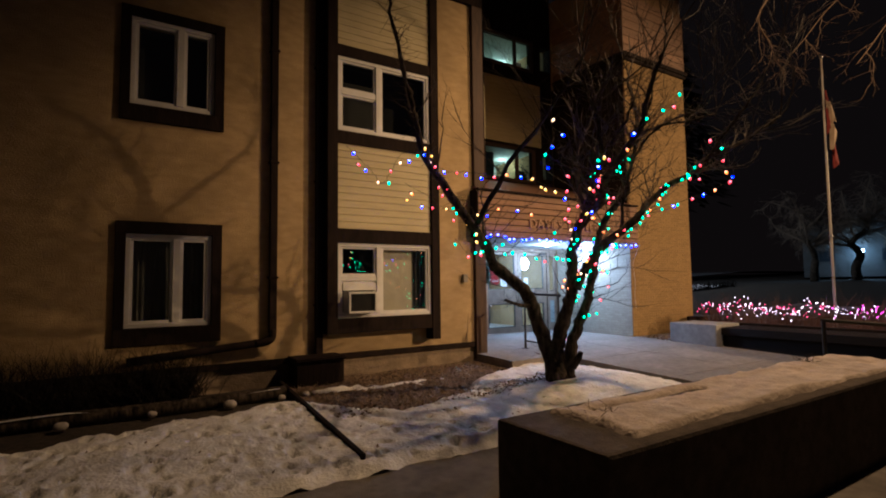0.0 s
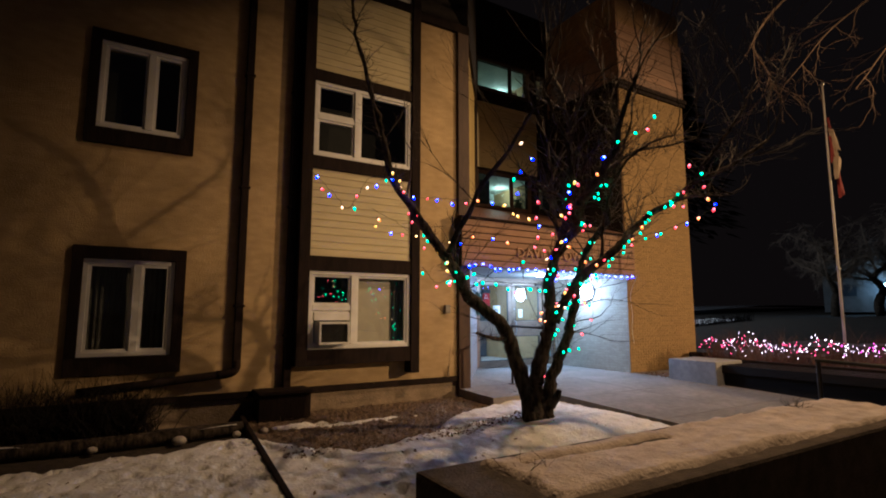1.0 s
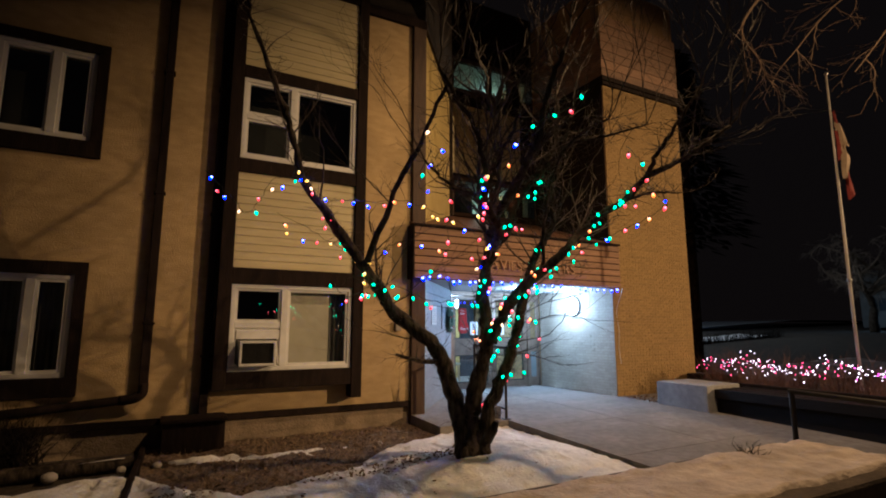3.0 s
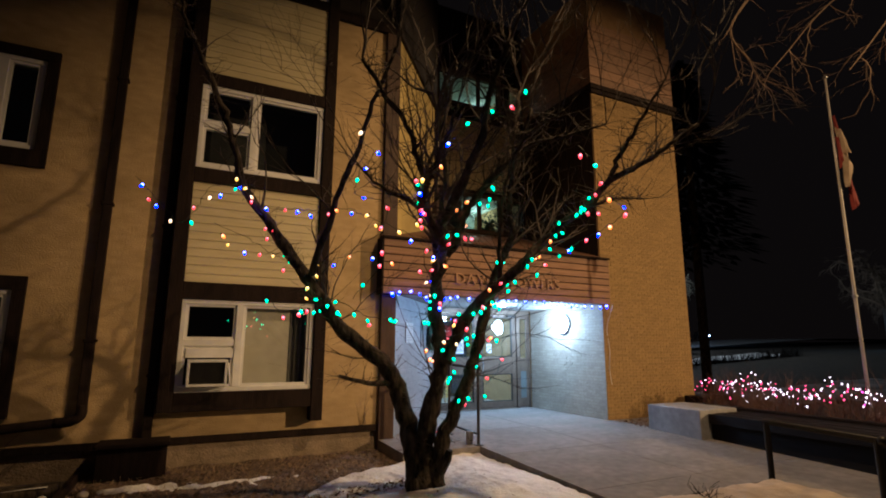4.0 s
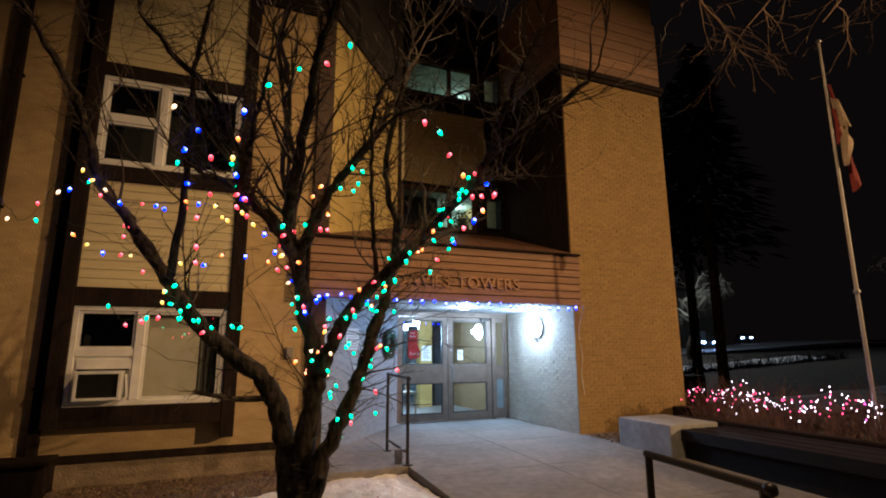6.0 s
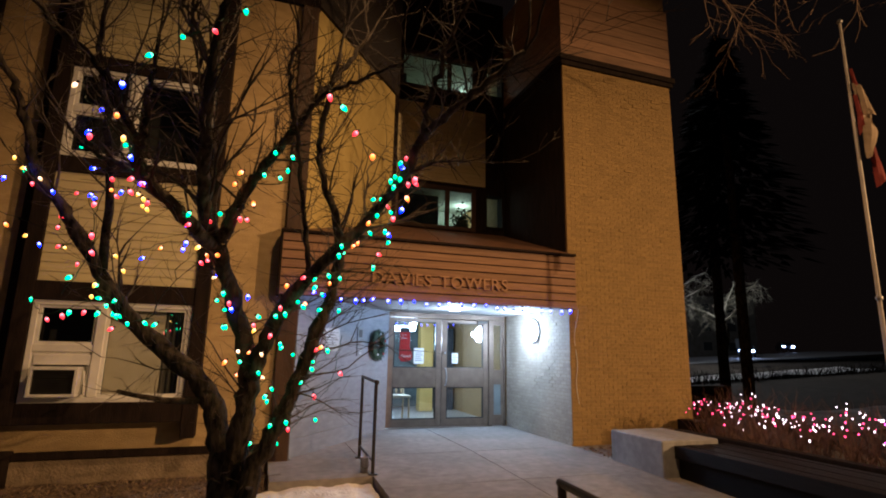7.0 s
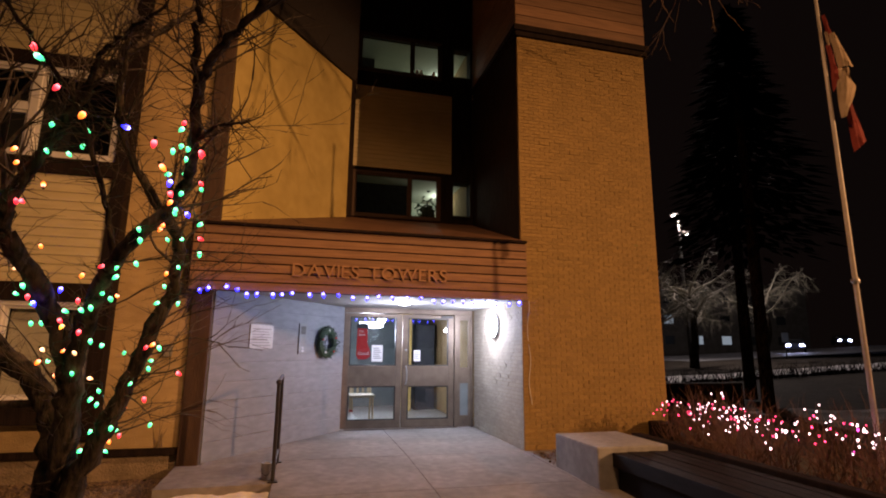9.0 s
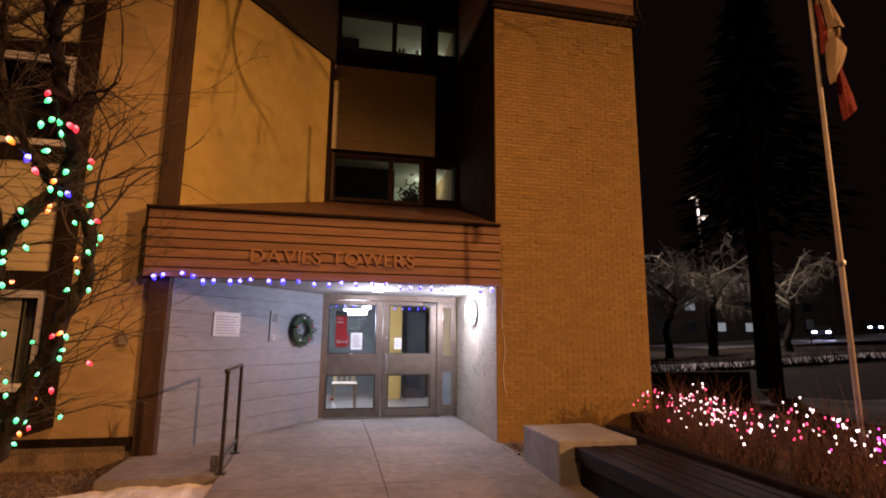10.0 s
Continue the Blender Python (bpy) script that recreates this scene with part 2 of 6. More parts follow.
def slab(bm, x0, x1, y0, y1, drop=0.25):
    ys = np.linspace(y0, y1, max(2, int((y1 - y0) / 0.5))).tolist()
    top = [(bm.verts.new((x0, y, walk_z(y))), bm.verts.new((x1, y, walk_z(y)))) for y in ys]
    low = [(bm.verts.new((x0, y, walk_z(y) - drop)), bm.verts.new((x1, y, walk_z(y) - drop))) for y in ys]
    for a, b, c, d in zip(top, top[1:], low, low[1:]):
        bm.faces.new((a[0], a[1], b[1], b[0]))
        bm.faces.new((c[0], d[0], d[1], c[1]))
        bm.faces.new((a[0], b[0], d[0], c[0]))
        bm.faces.new((a[1], c[1], d[1], b[1]))
    bm.faces.new((top[0][0], low[0][0], low[0][1], top[0][1]))
    bm.faces.new((top[-1][0], top[-1][1], low[-1][1], low[-1][0]))


entrance_walk = thing("pavement_entrance", (8, 6, 0.2), "pale frosted concrete entrance walk with cut joints", "pavement", kind="structure")
cuts_x, cuts_y = [SLAB_X, 8.05, 9.66, 11.9], [2.75, 4.3, 5.85, 7.32, 9.66]
for i in range(3):
    for k in range(4):
        if i == 2 and k == 3:
            continue
        b2 = bmesh.new()
        slab(b2, cuts_x[i] + 0.004, cuts_x[i + 1] - 0.004, cuts_y[k] + 0.004, cuts_y[k + 1] - 0.004)
        part("slab", b2, CONCRETE, entrance_walk)
b2 = bmesh.new()
slab(b2, 5.36, SLAB_X - 0.006, 6.32, 7.26)
part("slab", b2, CONCRETE, entrance_walk, "raised landing slab")
b2 = bmesh.new()
for x0, x1, y0, y1 in ((5.62, SLAB_X - 0.006, 7.27, 9.6),):
    slab(b2, x0, x1, y0, y1)
part("slab", b2, CONCRETE, entrance_walk)
solid("joint_bed", sheet([5.4, 6.47, 9.6], [6.4, 7.0, 9.66], lambda x, y: walk_z(y) - 0.02), EARTH, "dark joint bed under the slabs", "joint", kind="structure")
solid("pavement_street", sheet(np.arange(-10, 11.01, 1).tolist(), [-8, -4, 0, 1.5, 2.74], lambda x, y: max(0.005, walk_z(y) * (0.9 if x > 6 else 0.35) - 0.01)), ASPHALT, "bare dark pavement along the planter", "pavement", kind="structure")
solid("pavement_side", sheet([-10, -4, 0, 3, 6.44], [2.745, 3.3, 3.8], lambda x, y: 0.03), ASPHALT, "narrow bare pavement beside the snow", "pavement", kind="structure")

# ---- facade ----
W_LOW = (0.16, 1.12, 1.01, 2.16)
W_UP = (0.16, 1.12, 3.76, 4.88)
BAY = (2.62, 4.53)
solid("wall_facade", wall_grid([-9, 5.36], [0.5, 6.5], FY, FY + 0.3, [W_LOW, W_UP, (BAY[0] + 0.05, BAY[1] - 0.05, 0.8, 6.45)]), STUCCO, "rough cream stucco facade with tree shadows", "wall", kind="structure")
solid("wall_base", boxes((-9, 5.36, FY + 0.02, FY + 0.3, -0.2, 0.42)), FOUND, "shade-darkened foundation under the stucco", "wall", kind="structure")
solid("trim_base", boxes((-9, 5.35, FY - 0.03, FY + 0.3, 0.42, 0.5), bevel=0.006), TRIM, "dark brown base board", "trim", kind="structure")
solid("trim_corner", boxes((5.36, 5.585, FY - 0.06, FY + 0.28, 0.2, 6.5), bevel=0.008), CORNER, "dark brown corner board", "trim", kind="structure")
solid("trim_roofline", boxes((-9, 5.6, FY - 0.06, FY + 0.3, 6.5, 6.66), bevel=0.01), TRIM, "dark brown fascia board under the roof", "trim", kind="structure")
bm = bmesh.new()
for a, b in ((-9, 2.6), (4.55, 5.6)):
    vs = [bm.verts.new(p) for p in ((a, FY, 6.66), (b, FY, 6.66), (b, FY + 0.7, 9.2), (a, FY + 0.7, 9.2), (a, FY + 1.2, 6.66), (b, FY + 1.2, 6.66))]
    for f in ((0, 1, 2, 3), (0, 3, 4), (1, 5, 2), (3, 2, 5, 4), (0, 4, 5, 1)):
        bm.faces.new([vs[k] for k in f])
solid("roof_mansard", bm, ROOF, "steep dark shingled upper storey", "roof", kind="structure")


def window(name, x0, x1, z0, z1, y, cols, rows_left=1, frame=VINYL, room=UNLIT_DARK, depth=0.5, w=0.055, label="", glass=GLASS, bar=0.045):
    """A framed window with panes; cols gives the mullion's place as a fraction."""
    ob = thing(name, ((x0 + x1) / 2, y, z0), label, "window", kind="structure")
    part("window_frame", boxes((x0, x1, y, y + 0.09, z0, z0 + w), (x0, x1, y, y + 0.09, z1 - w, z1), (x0, x0 + w, y + 0.002, y + 0.09, z0 + w, z1 - w), (x1 - w, x1, y + 0.002, y + 0.09, z0 + w, z1 - w), bevel=0.006), frame, ob)
    xm = x0 + (x1 - x0) * cols
    part("mullion", boxes((xm - bar, xm + bar, y - 0.004, y + 0.085, z0 + w, z1 - w), bevel=0.006), frame, ob)
    sections = [(x0 + w, xm - bar, z0 + w, z1 - w), (xm + bar, x1 - w, z0 + w, z1 - w)]
    if rows_left == 2:
        a = sections[0]
        zm = a[2] + (a[3] - a[2]) * 0.53
        part("transom_bar", boxes((a[0], a[1], y + 0.004, y + 0.085, zm - 0.04, zm + 0.04), bevel=0.006), frame, ob)
        sections = [(a[0], a[1], a[2], zm - 0.04), (a[0], a[1], zm + 0.04, a[3]), sections[1]]
    for a in sections:
        s = 0.03
        part("sash", boxes((a[0], a[1], y + 0.02, y + 0.07, a[2], a[2] + s), (a[0], a[1], y + 0.02, y + 0.07, a[3] - s, a[3]), (a[0], a[0] + s, y + 0.021, y + 0.07, a[2] + s, a[3] - s), (a[1] - s, a[1], y + 0.021, y + 0.07, a[2] + s, a[3] - s)), frame, ob)
        part("pane", boxes((a[0] + s, a[1] - s, y + 0.043, y + 0.049, a[2] + s, a[3] - s)), glass, ob).visible_shadow = False
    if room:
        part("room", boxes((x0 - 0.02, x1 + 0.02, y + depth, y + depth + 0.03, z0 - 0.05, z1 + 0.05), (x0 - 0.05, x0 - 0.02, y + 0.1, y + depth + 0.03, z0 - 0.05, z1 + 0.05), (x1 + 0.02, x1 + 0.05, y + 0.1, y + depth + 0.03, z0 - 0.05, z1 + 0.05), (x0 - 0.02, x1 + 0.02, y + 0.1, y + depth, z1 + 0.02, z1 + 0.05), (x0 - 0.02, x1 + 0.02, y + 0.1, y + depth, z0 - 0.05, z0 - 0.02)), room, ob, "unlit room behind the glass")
    return ob


def surround(name, x0, x1, z0, z1, y, left, right, low, high, deep):
    """Dark boards round a window."""
    ob = thing(name, ((x0 + x1) / 2, y, z0), "dark brown boards framing a window", "trim", "window surrounds", "structure")
    for s in ((x0 - left, x1 + right, y - deep, y + 0.06, z0 - low, z0), (x0 - left, x1 + right, y - deep, y + 0.06, z1, z1 + high), (x0 - left, x0, y - deep + 0.003, y + 0.06, z0, z1), (x1, x1 + right, y - deep + 0.003, y + 0.06, z0, z1)):
        part("board", boxes(s, bevel=0.006), TRIM, ob)


window("window_1", *W_LOW, FY - 0.01, 0.58, label="white vinyl window of a dark ground floor room")
window("window_2", *W_UP, FY - 0.01, 0.58, label="white vinyl window of a dark upper room")
surround("trim_window_low", *W_LOW, FY, 0.11, 0.12, 0.21, 0.15, 0.05)
surround("trim_window_up", *W_UP, FY, 0.11, 0.12, 0.20, 0.12, 0.05)

# the bay: dark uprights, three windows and siding panels between
BY = 7.13


def lap_panel(name, x0, x1, z0, z1, y, pitch, label, material=SIDING, back=0.12):
    ob = thing(name, ((x0 + x1) / 2, y, z0), label, "siding", kind="structure")
    part("backing", boxes((x0, x1, y + 0.02, y + back, z0, z1)), TRIM, ob)
    n = max(1, round((z1 - z0) / pitch))
    h = (z1 - z0) / n
    bm = bmesh.new()
    prof = [(0.02, 0.0), (-0.006, 0.0), (-0.006, 0.010), (0.003, h), (0.02, h)]
    a = [bm.verts.new((x0, y + p, q)) for p, q in prof]
    b = [bm.verts.new((x1, y + p, q)) for p, q in prof]
    for k in range(len(prof)):
        j = (k + 1) % len(prof)
        bm.faces.new((a[k], a[j], b[j], b[k]))
    bm.faces.new(a[::-1]), bm.faces.new(b)
    me = mesh_of("board", bm, material, (0, 0, 0))
    for k in range(n):
        piece("board", me, ob, (0, 0, z0 + k * h))
    return ob


x0, x1 = BAY
bay = thing("trim_bay", (3.57, BY, 0.7), "tall dark brown bay frame", "trim", kind="structure")
for s in ((x0, x0 + 0.16, BY - 0.04, FY + 0.25, 0.80, 7.9), (x1 - 0.15, x1, BY - 0.04, FY + 0.25, 0.62, 7.9)):
    part("upright", boxes(s, bevel=0.008), TRIM, bay)
for z0, z1 in ((0.80, 1.02), (2.12, 2.33), (3.60, 3.79), (4.93, 5.10), (6.48, 6.62), (7.68, 7.9)):
    part("crossboard", boxes((x0 + 0.16, x1 - 0.15, BY - 0.03, FY + 0.2, z0, z1), bevel=0.008), TRIM, bay)
WX = (x0 + 0.165, x1 - 0.155)
window("window_3", *WX, 1.02, 2.12, BY - 0.005, 0.42, 2, label="white window with a blind and an air conditioner", room=None)
window("window_4", *WX, 3.79, 4.93, BY - 0.005, 0.42, 2, label="white three-pane window of a dark room")
window("window_5", *WX, 6.62, 7.68, BY - 0.005, 0.42, 2, label="white top-floor window of a dark room")
lap_panel("siding_bay_low", *WX, 2.33, 3.60, BY, 0.105, "cream lap siding panel between the windows")
lap_panel("siding_bay_high", *WX, 5.10, 6.48, BY, 0.105, "cream lap siding panel under the roof")

# ---- recessed entrance ----
RX0, RX1, RY = 7.32, 9.65, 9.56       # back wall of the recess
AX0, AY0 = 5.585, 7.34                # start of the angled wall
ANG = math.atan2(RY - AY0, RX0 - AX0)
ALEN = math.hypot(RY - AY0, RX0 - AX0)
ADIR, ANOR = Vector((math.cos(ANG), math.sin(ANG), 0)), Vector((math.sin(ANG), -math.cos(ANG), 0))


def angled(bm, s0, s1, z0, z1, d0, d1, bevel=0.0):
    """A box along the angled wall: s along it, d outwards from it."""
    n0 = len(bm.verts)
    box(bm, s0, s1, -d1, -d0, z0, z1, bevel)
    bm.verts.ensure_lookup_table()
    m = Matrix.Translation((AX0, AY0, 0)) @ Matrix.Rotation(ANG, 4, "Z")
    for v in bm.verts[n0:]:
        v.co = m @ v.co
    return bm


grey = thing("wall_entrance_angled", (AX0, AY0, 0.3), "grey painted board wall angled beside the doors", "wall", kind="structure")
part("backing", angled(bmesh.new(), 0, ALEN, 0.1, 2.5, -0.15, 0), PANEL_GREY, grey)
for k in range(9):
    part("board", angled(bmesh.new(), 0.005, ALEN - 0.005, 0.30 + k * 0.23, 0.30 + (k + 1) * 0.23 - 0.006, 0.0, 0.016, 0.003), PANEL_GREY, grey)
solid("wall_upper_angled", angled(bmesh.new(), 0, ALEN, 2.5, 6.56, -0.2, 0), STUCCO_SMOOTH, "smooth ochre stucco wall set at an angle", "wall", kind="structure")
solid("trim_upper_corner", boxes((RX0 - 0.06, RX0 + 0.03, RY - 0.07, RY + 0.1, 3.9, 6.62), bevel=0.006), TRIM, "dark corner trim", "trim", kind="structure")
U2, U3 = (7.36, 9.02, 3.98, 4.86), (7.36, 9.02, 6.86, 7.68)
SL2, SL3 = (9.26, 9.60, 4.12, 4.78), (9.26, 9.60, 6.98, 7.62)
solid("wall_recess_upper", wall_grid([RX0 - 0.3, RX1], [2.5, 9.2], RY + 0.03, RY + 0.25, [U2, U3, SL2, SL3]), TRIM, "dark brown boarded wall of the recess", "wall", kind="structure")
lap_panel("siding_recess", RX0 + 0.03, 9.22, 4.93, 6.54, RY, 0.085, "cream lap siding panel above the entrance", back=0.03)
solid("wall_recess_roof", angled(bmesh.new(), -0.1, ALEN, 6.56, 9.2, -0.3, 0.05), ROOF, "dark shingled upper storey over the angled wall", "roof", kind="structure")

# canopy
CY, CX0, CX1, CZ0, CZ1 = 7.10, 5.33, 9.66, 2.31, 3.12
canopy = thing("canopy", (7.5, CY, CZ0), "brown boarded entrance canopy with raised letters", "canopy", kind="structure")
hb = (CZ1 - CZ0) / 7
me = mesh_of("board", boxes((CX0, CX1, CY, CY + 0.03, 0.004, hb - 0.012), bevel=0.005), CEDAR)
for k in range(7):
    piece("board", me, canopy, (0, 0.003 * (k % 2), CZ0 + k * hb))
part("fascia_core", boxes((CX0 + 0.01, CX1, CY + 0.02, CY + 0.12, CZ0 + 0.005, CZ1 - 0.01)), TRIM, canopy)
part("end_board", boxes((CX0 - 0.03, CX0, CY - 0.01, FY + 0.02, CZ0 - 0.01, CZ1 + 0.01), bevel=0.006), TRIM, canopy)
part("cap", boxes((CX0 - 0.03, CX1, CY - 0.035, CY + 0.12, CZ1, CZ1 + 0.035), bevel=0.008), TRIM, canopy)
bm = bmesh.new()
rv = [bm.verts.new(p) for p in ((CX0, CY, CZ1 + 0.03), (CX1 + 0.002, CY, CZ1 + 0.03), (CX1 + 0.002, RY + 0.02, 3.96), (CX0, RY + 0.02, 3.96), (CX0, CY, CZ1), (CX1 + 0.002, CY, CZ1), (CX1 + 0.002, RY + 0.02, 3.9), (CX0, RY + 0.02, 3.9))]
for f in ((0, 1, 2, 3), (4, 7, 6, 5), (0, 4, 5, 1), (1, 5, 6, 2), (2, 6, 7, 3), (3, 7, 4, 0)):
    bm.faces.new([rv[k] for k in f])
part("roof", bm, ROOF_METAL, canopy, "brown sloping sheet roof")
solid("ceiling_entrance", boxes((5.59, 9.655, CY + 0.13, RY + 0.1, 2.34, 2.42)), CEILING, "pale flat soffit over the entrance", "ceiling", kind="structure")

# brick tower
TX0, TX1, TY = 9.67, 11.96, 7.33
BL, BH, BJ = 0.168, 0.054, 0.008


def bricks(parent, at, along, out, length, z0, z1, near, name="brick", single=BRICK, joined=BRICK_JOINED):
    """Running-bond bricks on a wall: those inside the stretch near are single pieces, the rest one joined part."""
    along, out, at = Vector(along), Vector(out), Vector(at)

    def brick_mesh(w):
        bm = box(bmesh.new(), BJ / 2, w - BJ / 2, -0.02, 0.004, BJ / 2, BH - BJ / 2)
        m = Matrix(((along.x, out.x, 0, 0), (along.y, out.y, 0, 0), (0, 0, 1, 0), (0, 0, 0, 1)))
        bmesh.ops.transform(bm, matrix=m, verts=bm.verts)
        return mesh_of(name, bm, single)

    full = {}
    verts, faces = [], []
    row = 0
    rng = random.Random(4)
    z = z0
    while z + BH <= z1 + 1e-6:
        s = -BL / 2 if row % 2 else 0.0
        while s < length - 0.02:
            a, b = max(s, 0.0), min(s + BL, length)
            s += BL
            if b - a < 0.03:
                continue
            w = round(b - a, 3)
            proud = rng.choice((0, 0, 0.001, 0.002)) + (0.008 if rng.random() < 0.02 + (0.16 if noise.noise((a * 1.1, z * 2.2, 3.0)) > 0.42 else 0) else 0)
            p = at + along * a + out * proud
            if near(a, z):
                if w not in full:
                    full[w] = brick_mesh(w)
                piece(name, full[w], parent, (p.x, p.y, z))
            else:
                n = len(verts)
                for dz in (BJ / 2, BH - BJ / 2):
                    for u, d in ((BJ / 2, 0.004), (w - BJ / 2, 0.004), (w - BJ / 2, -0.02), (BJ / 2, -0.02)):
                        q = p + along * u + out * d
                        verts.append((q.x, q.y, z + dz))
                faces += [[n + k for k in f] for f in ((0, 1, 5, 4), (1, 2, 6, 5), (3, 0, 4, 7), (4, 5, 6, 7), (0, 3, 2, 1))]
        z += BH
        row += 1
    me = bpy.data.meshes.new("bricks")
    o = origin(parent)
    me.from_pydata([(v[0] - o.x, v[1] - o.y, v[2] - o.z) for v in verts], [], faces)
    me.materials.append(joined)
    ob = new("bricks", me)
    ob.parent = parent
    tagged(ob, kind="stuff")


solid("wall_tower_core", boxes((TX0 + 0.002, TX1 - 0.002, TY + 0.002, 14, -0.2, 8.9)), MORTAR, "mortar core of the brick tower", "wall", kind="structure")
flank = thing("wall_tower_flank", (TX0, 8.4, 3.2), "dark boarded flank of the tower above the canopy", "wall", kind="structure")
for k in range(9):
    part("board", boxes((TX0 - 0.022, TX0 + 0.002, TY + 0.03 + k * 0.247, TY + 0.03 + (k + 1) * 0.247 - 0.005, 3.0, 6.52), bevel=0.003), TRIM, flank)
tower = thing("wall_tower", (TX0, TY, 0.2), "tall buff brick stair tower with flush joints", "wall", kind="structure")
side = thing("wall_entrance_brick", (TX0, TY, 0.2), "buff brick side wall lit by the entrance lamp", "wall", kind="structure")
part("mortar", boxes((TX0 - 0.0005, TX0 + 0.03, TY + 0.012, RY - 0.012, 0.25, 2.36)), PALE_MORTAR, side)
ledge = thing("trim_tower", (10.8, TY, 6.5), "brown ledge and boards crowning the tower", "trim", kind="structure")
part("ledge", boxes((TX0 - 0.04, TX1 + 0.05, TY - 0.05, 9.5, 6.52, 6.60), (TX0 - 0.07, TX1 + 0.08, TY - 0.08, 9.5, 6.60, 6.70), bevel=0.008), TRIM, ledge)
for k in range(7):
    part("board", boxes((TX0 - 0.03, TX1 + 0.03, TY - 0.03, 9.5, 6.70 + k * 0.2, 6.89 + k * 0.2), bevel=0.005), CEDAR, ledge)

# ---- planter ----
planter = thing("concrete_planter", (4.2, 2.1, 0.0), "long low concrete planter wall topped with thin snow", "planter")
PX0, PX1, PY0, PY1, PZ = 2.0, 6.42, 1.68, 2.52, 0.70
part("wall", boxes((PX0, PX1, PY0, PY1, -0.1, PZ - 0.02), bevel=0.025), DARK_CONCRETE, planter)
def snow_top(x, y):
    z = PZ + 0.012 + 0.03 * noise.noise((x * 1.3, y * 2.0, 3.0)) + 0.012 * noise.noise((x * 9, y * 9, 1.0))
    wob = 0.05 * noise.noise((x * 4, y * 4, 8.0))
    rim = min(y - PY0 - 0.07, PY1 - 0.06 - y, (x - PX0 - 0.30) * 0.7 + 0.1 * min(0.0, 2.3 - y), PX1 - 0.02 - x) + wob
    z -= 0.10 * max(0.0, 1 - max(rim, -0.05) / 0.05)
    if 2.5 < x < 3.8:
        z -= 0.07 * math.exp(-((y - 2.27 - 0.05 * noise.noise((x * 2, 0, 0))) / 0.03) ** 2)
    return z


part("snow", sheet(np.linspace(PX0 + 0.06, PX1 - 0.02, 170).tolist(), np.linspace(PY0 + 0.02, PY1 - 0.02, 44).tolist(), snow_top), DIRTY_SNOW, planter, "thin trampled snow", smooth=True)

# lawn snow
def snow_edge(x):
    """How far from the street the snow lies before the mulch begins."""
    return float(np.interp(x, [-3, -1, 1.9, 1.96, 2.3, 2.7, 3.2, 4.0, 4.6, 5.4, 6.5], [5.1, 5.6, 6.0, 6.0, 5.4, 5.05, 5.1, 5.5, 6.0, 6.3, 6.35])) + 0.16 * noise.noise((x * 2.2, 0.3, 9.0)) + 0.06 * noise.noise((x * 7, 0.3, 4.0))


foot_rng = random.Random(77)
PRINTS = {}
for _ in range(250):
    px, py = foot_rng.uniform(-0.9, 3.3), foot_rng.uniform(3.9, 6.0)
    if px > 2.0 and foot_rng.random() < 0.55:
        continue
    spot = (px, py, foot_rng.uniform(0, 3.14), foot_rng.uniform(0.05, 0.135), foot_rng.uniform(0.03, 0.058))
    for cx in range(int(px * 4) - 2, int(px * 4) + 3):
        for cy in range(int(py * 4) - 2, int(py * 4) + 3):
            PRINTS.setdefault((cx, cy), []).append(spot)


def tread(x, y):
    """How deep the footprints press the snow at a place."""
    d = 0.0
    for px, py, q, deep, r in PRINTS.get((int(x * 4), int(y * 4)), ()):
        dx, dy = x - px, y - py
        u, w = dx * math.cos(q) + dy * math.sin(q), dy * math.cos(q) - dx * math.sin(q)
        e = (u / r) ** 2 + (w / (r * 0.55)) ** 2
        if e < 3:
            d = max(d, deep * math.exp(-e * e))
    return d


def bank(x, y):
    z = ground_z(x, y) + 0.10 + 0.03 * noise.noise((x * 1.1, y * 1.1, 7.0)) + 0.018 * noise.noise((x * 4.5, y * 4.5, 2.0)) + 0.014 * noise.noise((x * 14, y * 14, 5.0))
    pits = noise.noise((x * 5.5, y * 5.5, 20.0))
    z -= 0.06 * max(0.0, pits - 0.3) * (1.0 if x < 3.2 else 0.4) + tread(x, y)
    z -= 0.45 * max(0, y - snow_edge(x)) + 0.5 * max(0, 3.86 - y + 0.08 * noise.noise((x * 3, 1.0, 2.0))) + 0.3 * max(0, -0.9 - x)
    return z + 0.15 * math.exp(-((x - 5.5) ** 2 + (y - 4.6) ** 2) / 0.8)


solid("snow_bank", sheet(np.arange(-2.5, 6.44, 0.03).tolist(), np.arange(3.74, 6.7, 0.03).tolist(), bank), SNOW, "thin old snow with footprints over the lawn", "snow", kind="stuff", smooth=True)
solid("mulch_bed", sheet(np.arange(1.95, 5.4, 0.05).tolist(), np.arange(4.9, 7.31, 0.05).tolist(), lambda x, y: ground_z(x, y) + 0.045 + 0.03 * noise.noise((x * 3, y * 3, 0)) + 0.025 * noise.noise((x * 17, y * 17, 2)) - 0.3 * max(0, snow_edge(x) - 0.2 - y)), MULCH, "brown mulch and dead grass by the wall", "mulch", kind="stuff")

solid("snow_streak", sheet(np.arange(2.2, 4.6, 0.04).tolist(), np.arange(6.2, 6.6, 0.04).tolist(), lambda x, y: ground_z(x, y) + 0.05 + 0.06 * noise.noise((x * 2.0, y * 5, 6)) + 0.03 * noise.noise((x * 9, y * 9, 6)) - 1.2 * (y - 6.42 + 0.05 * math.sin(x * 2)) ** 2), SNOW, "thin streak of leftover snow on the mulch", "snow", kind="stuff", smooth=True)

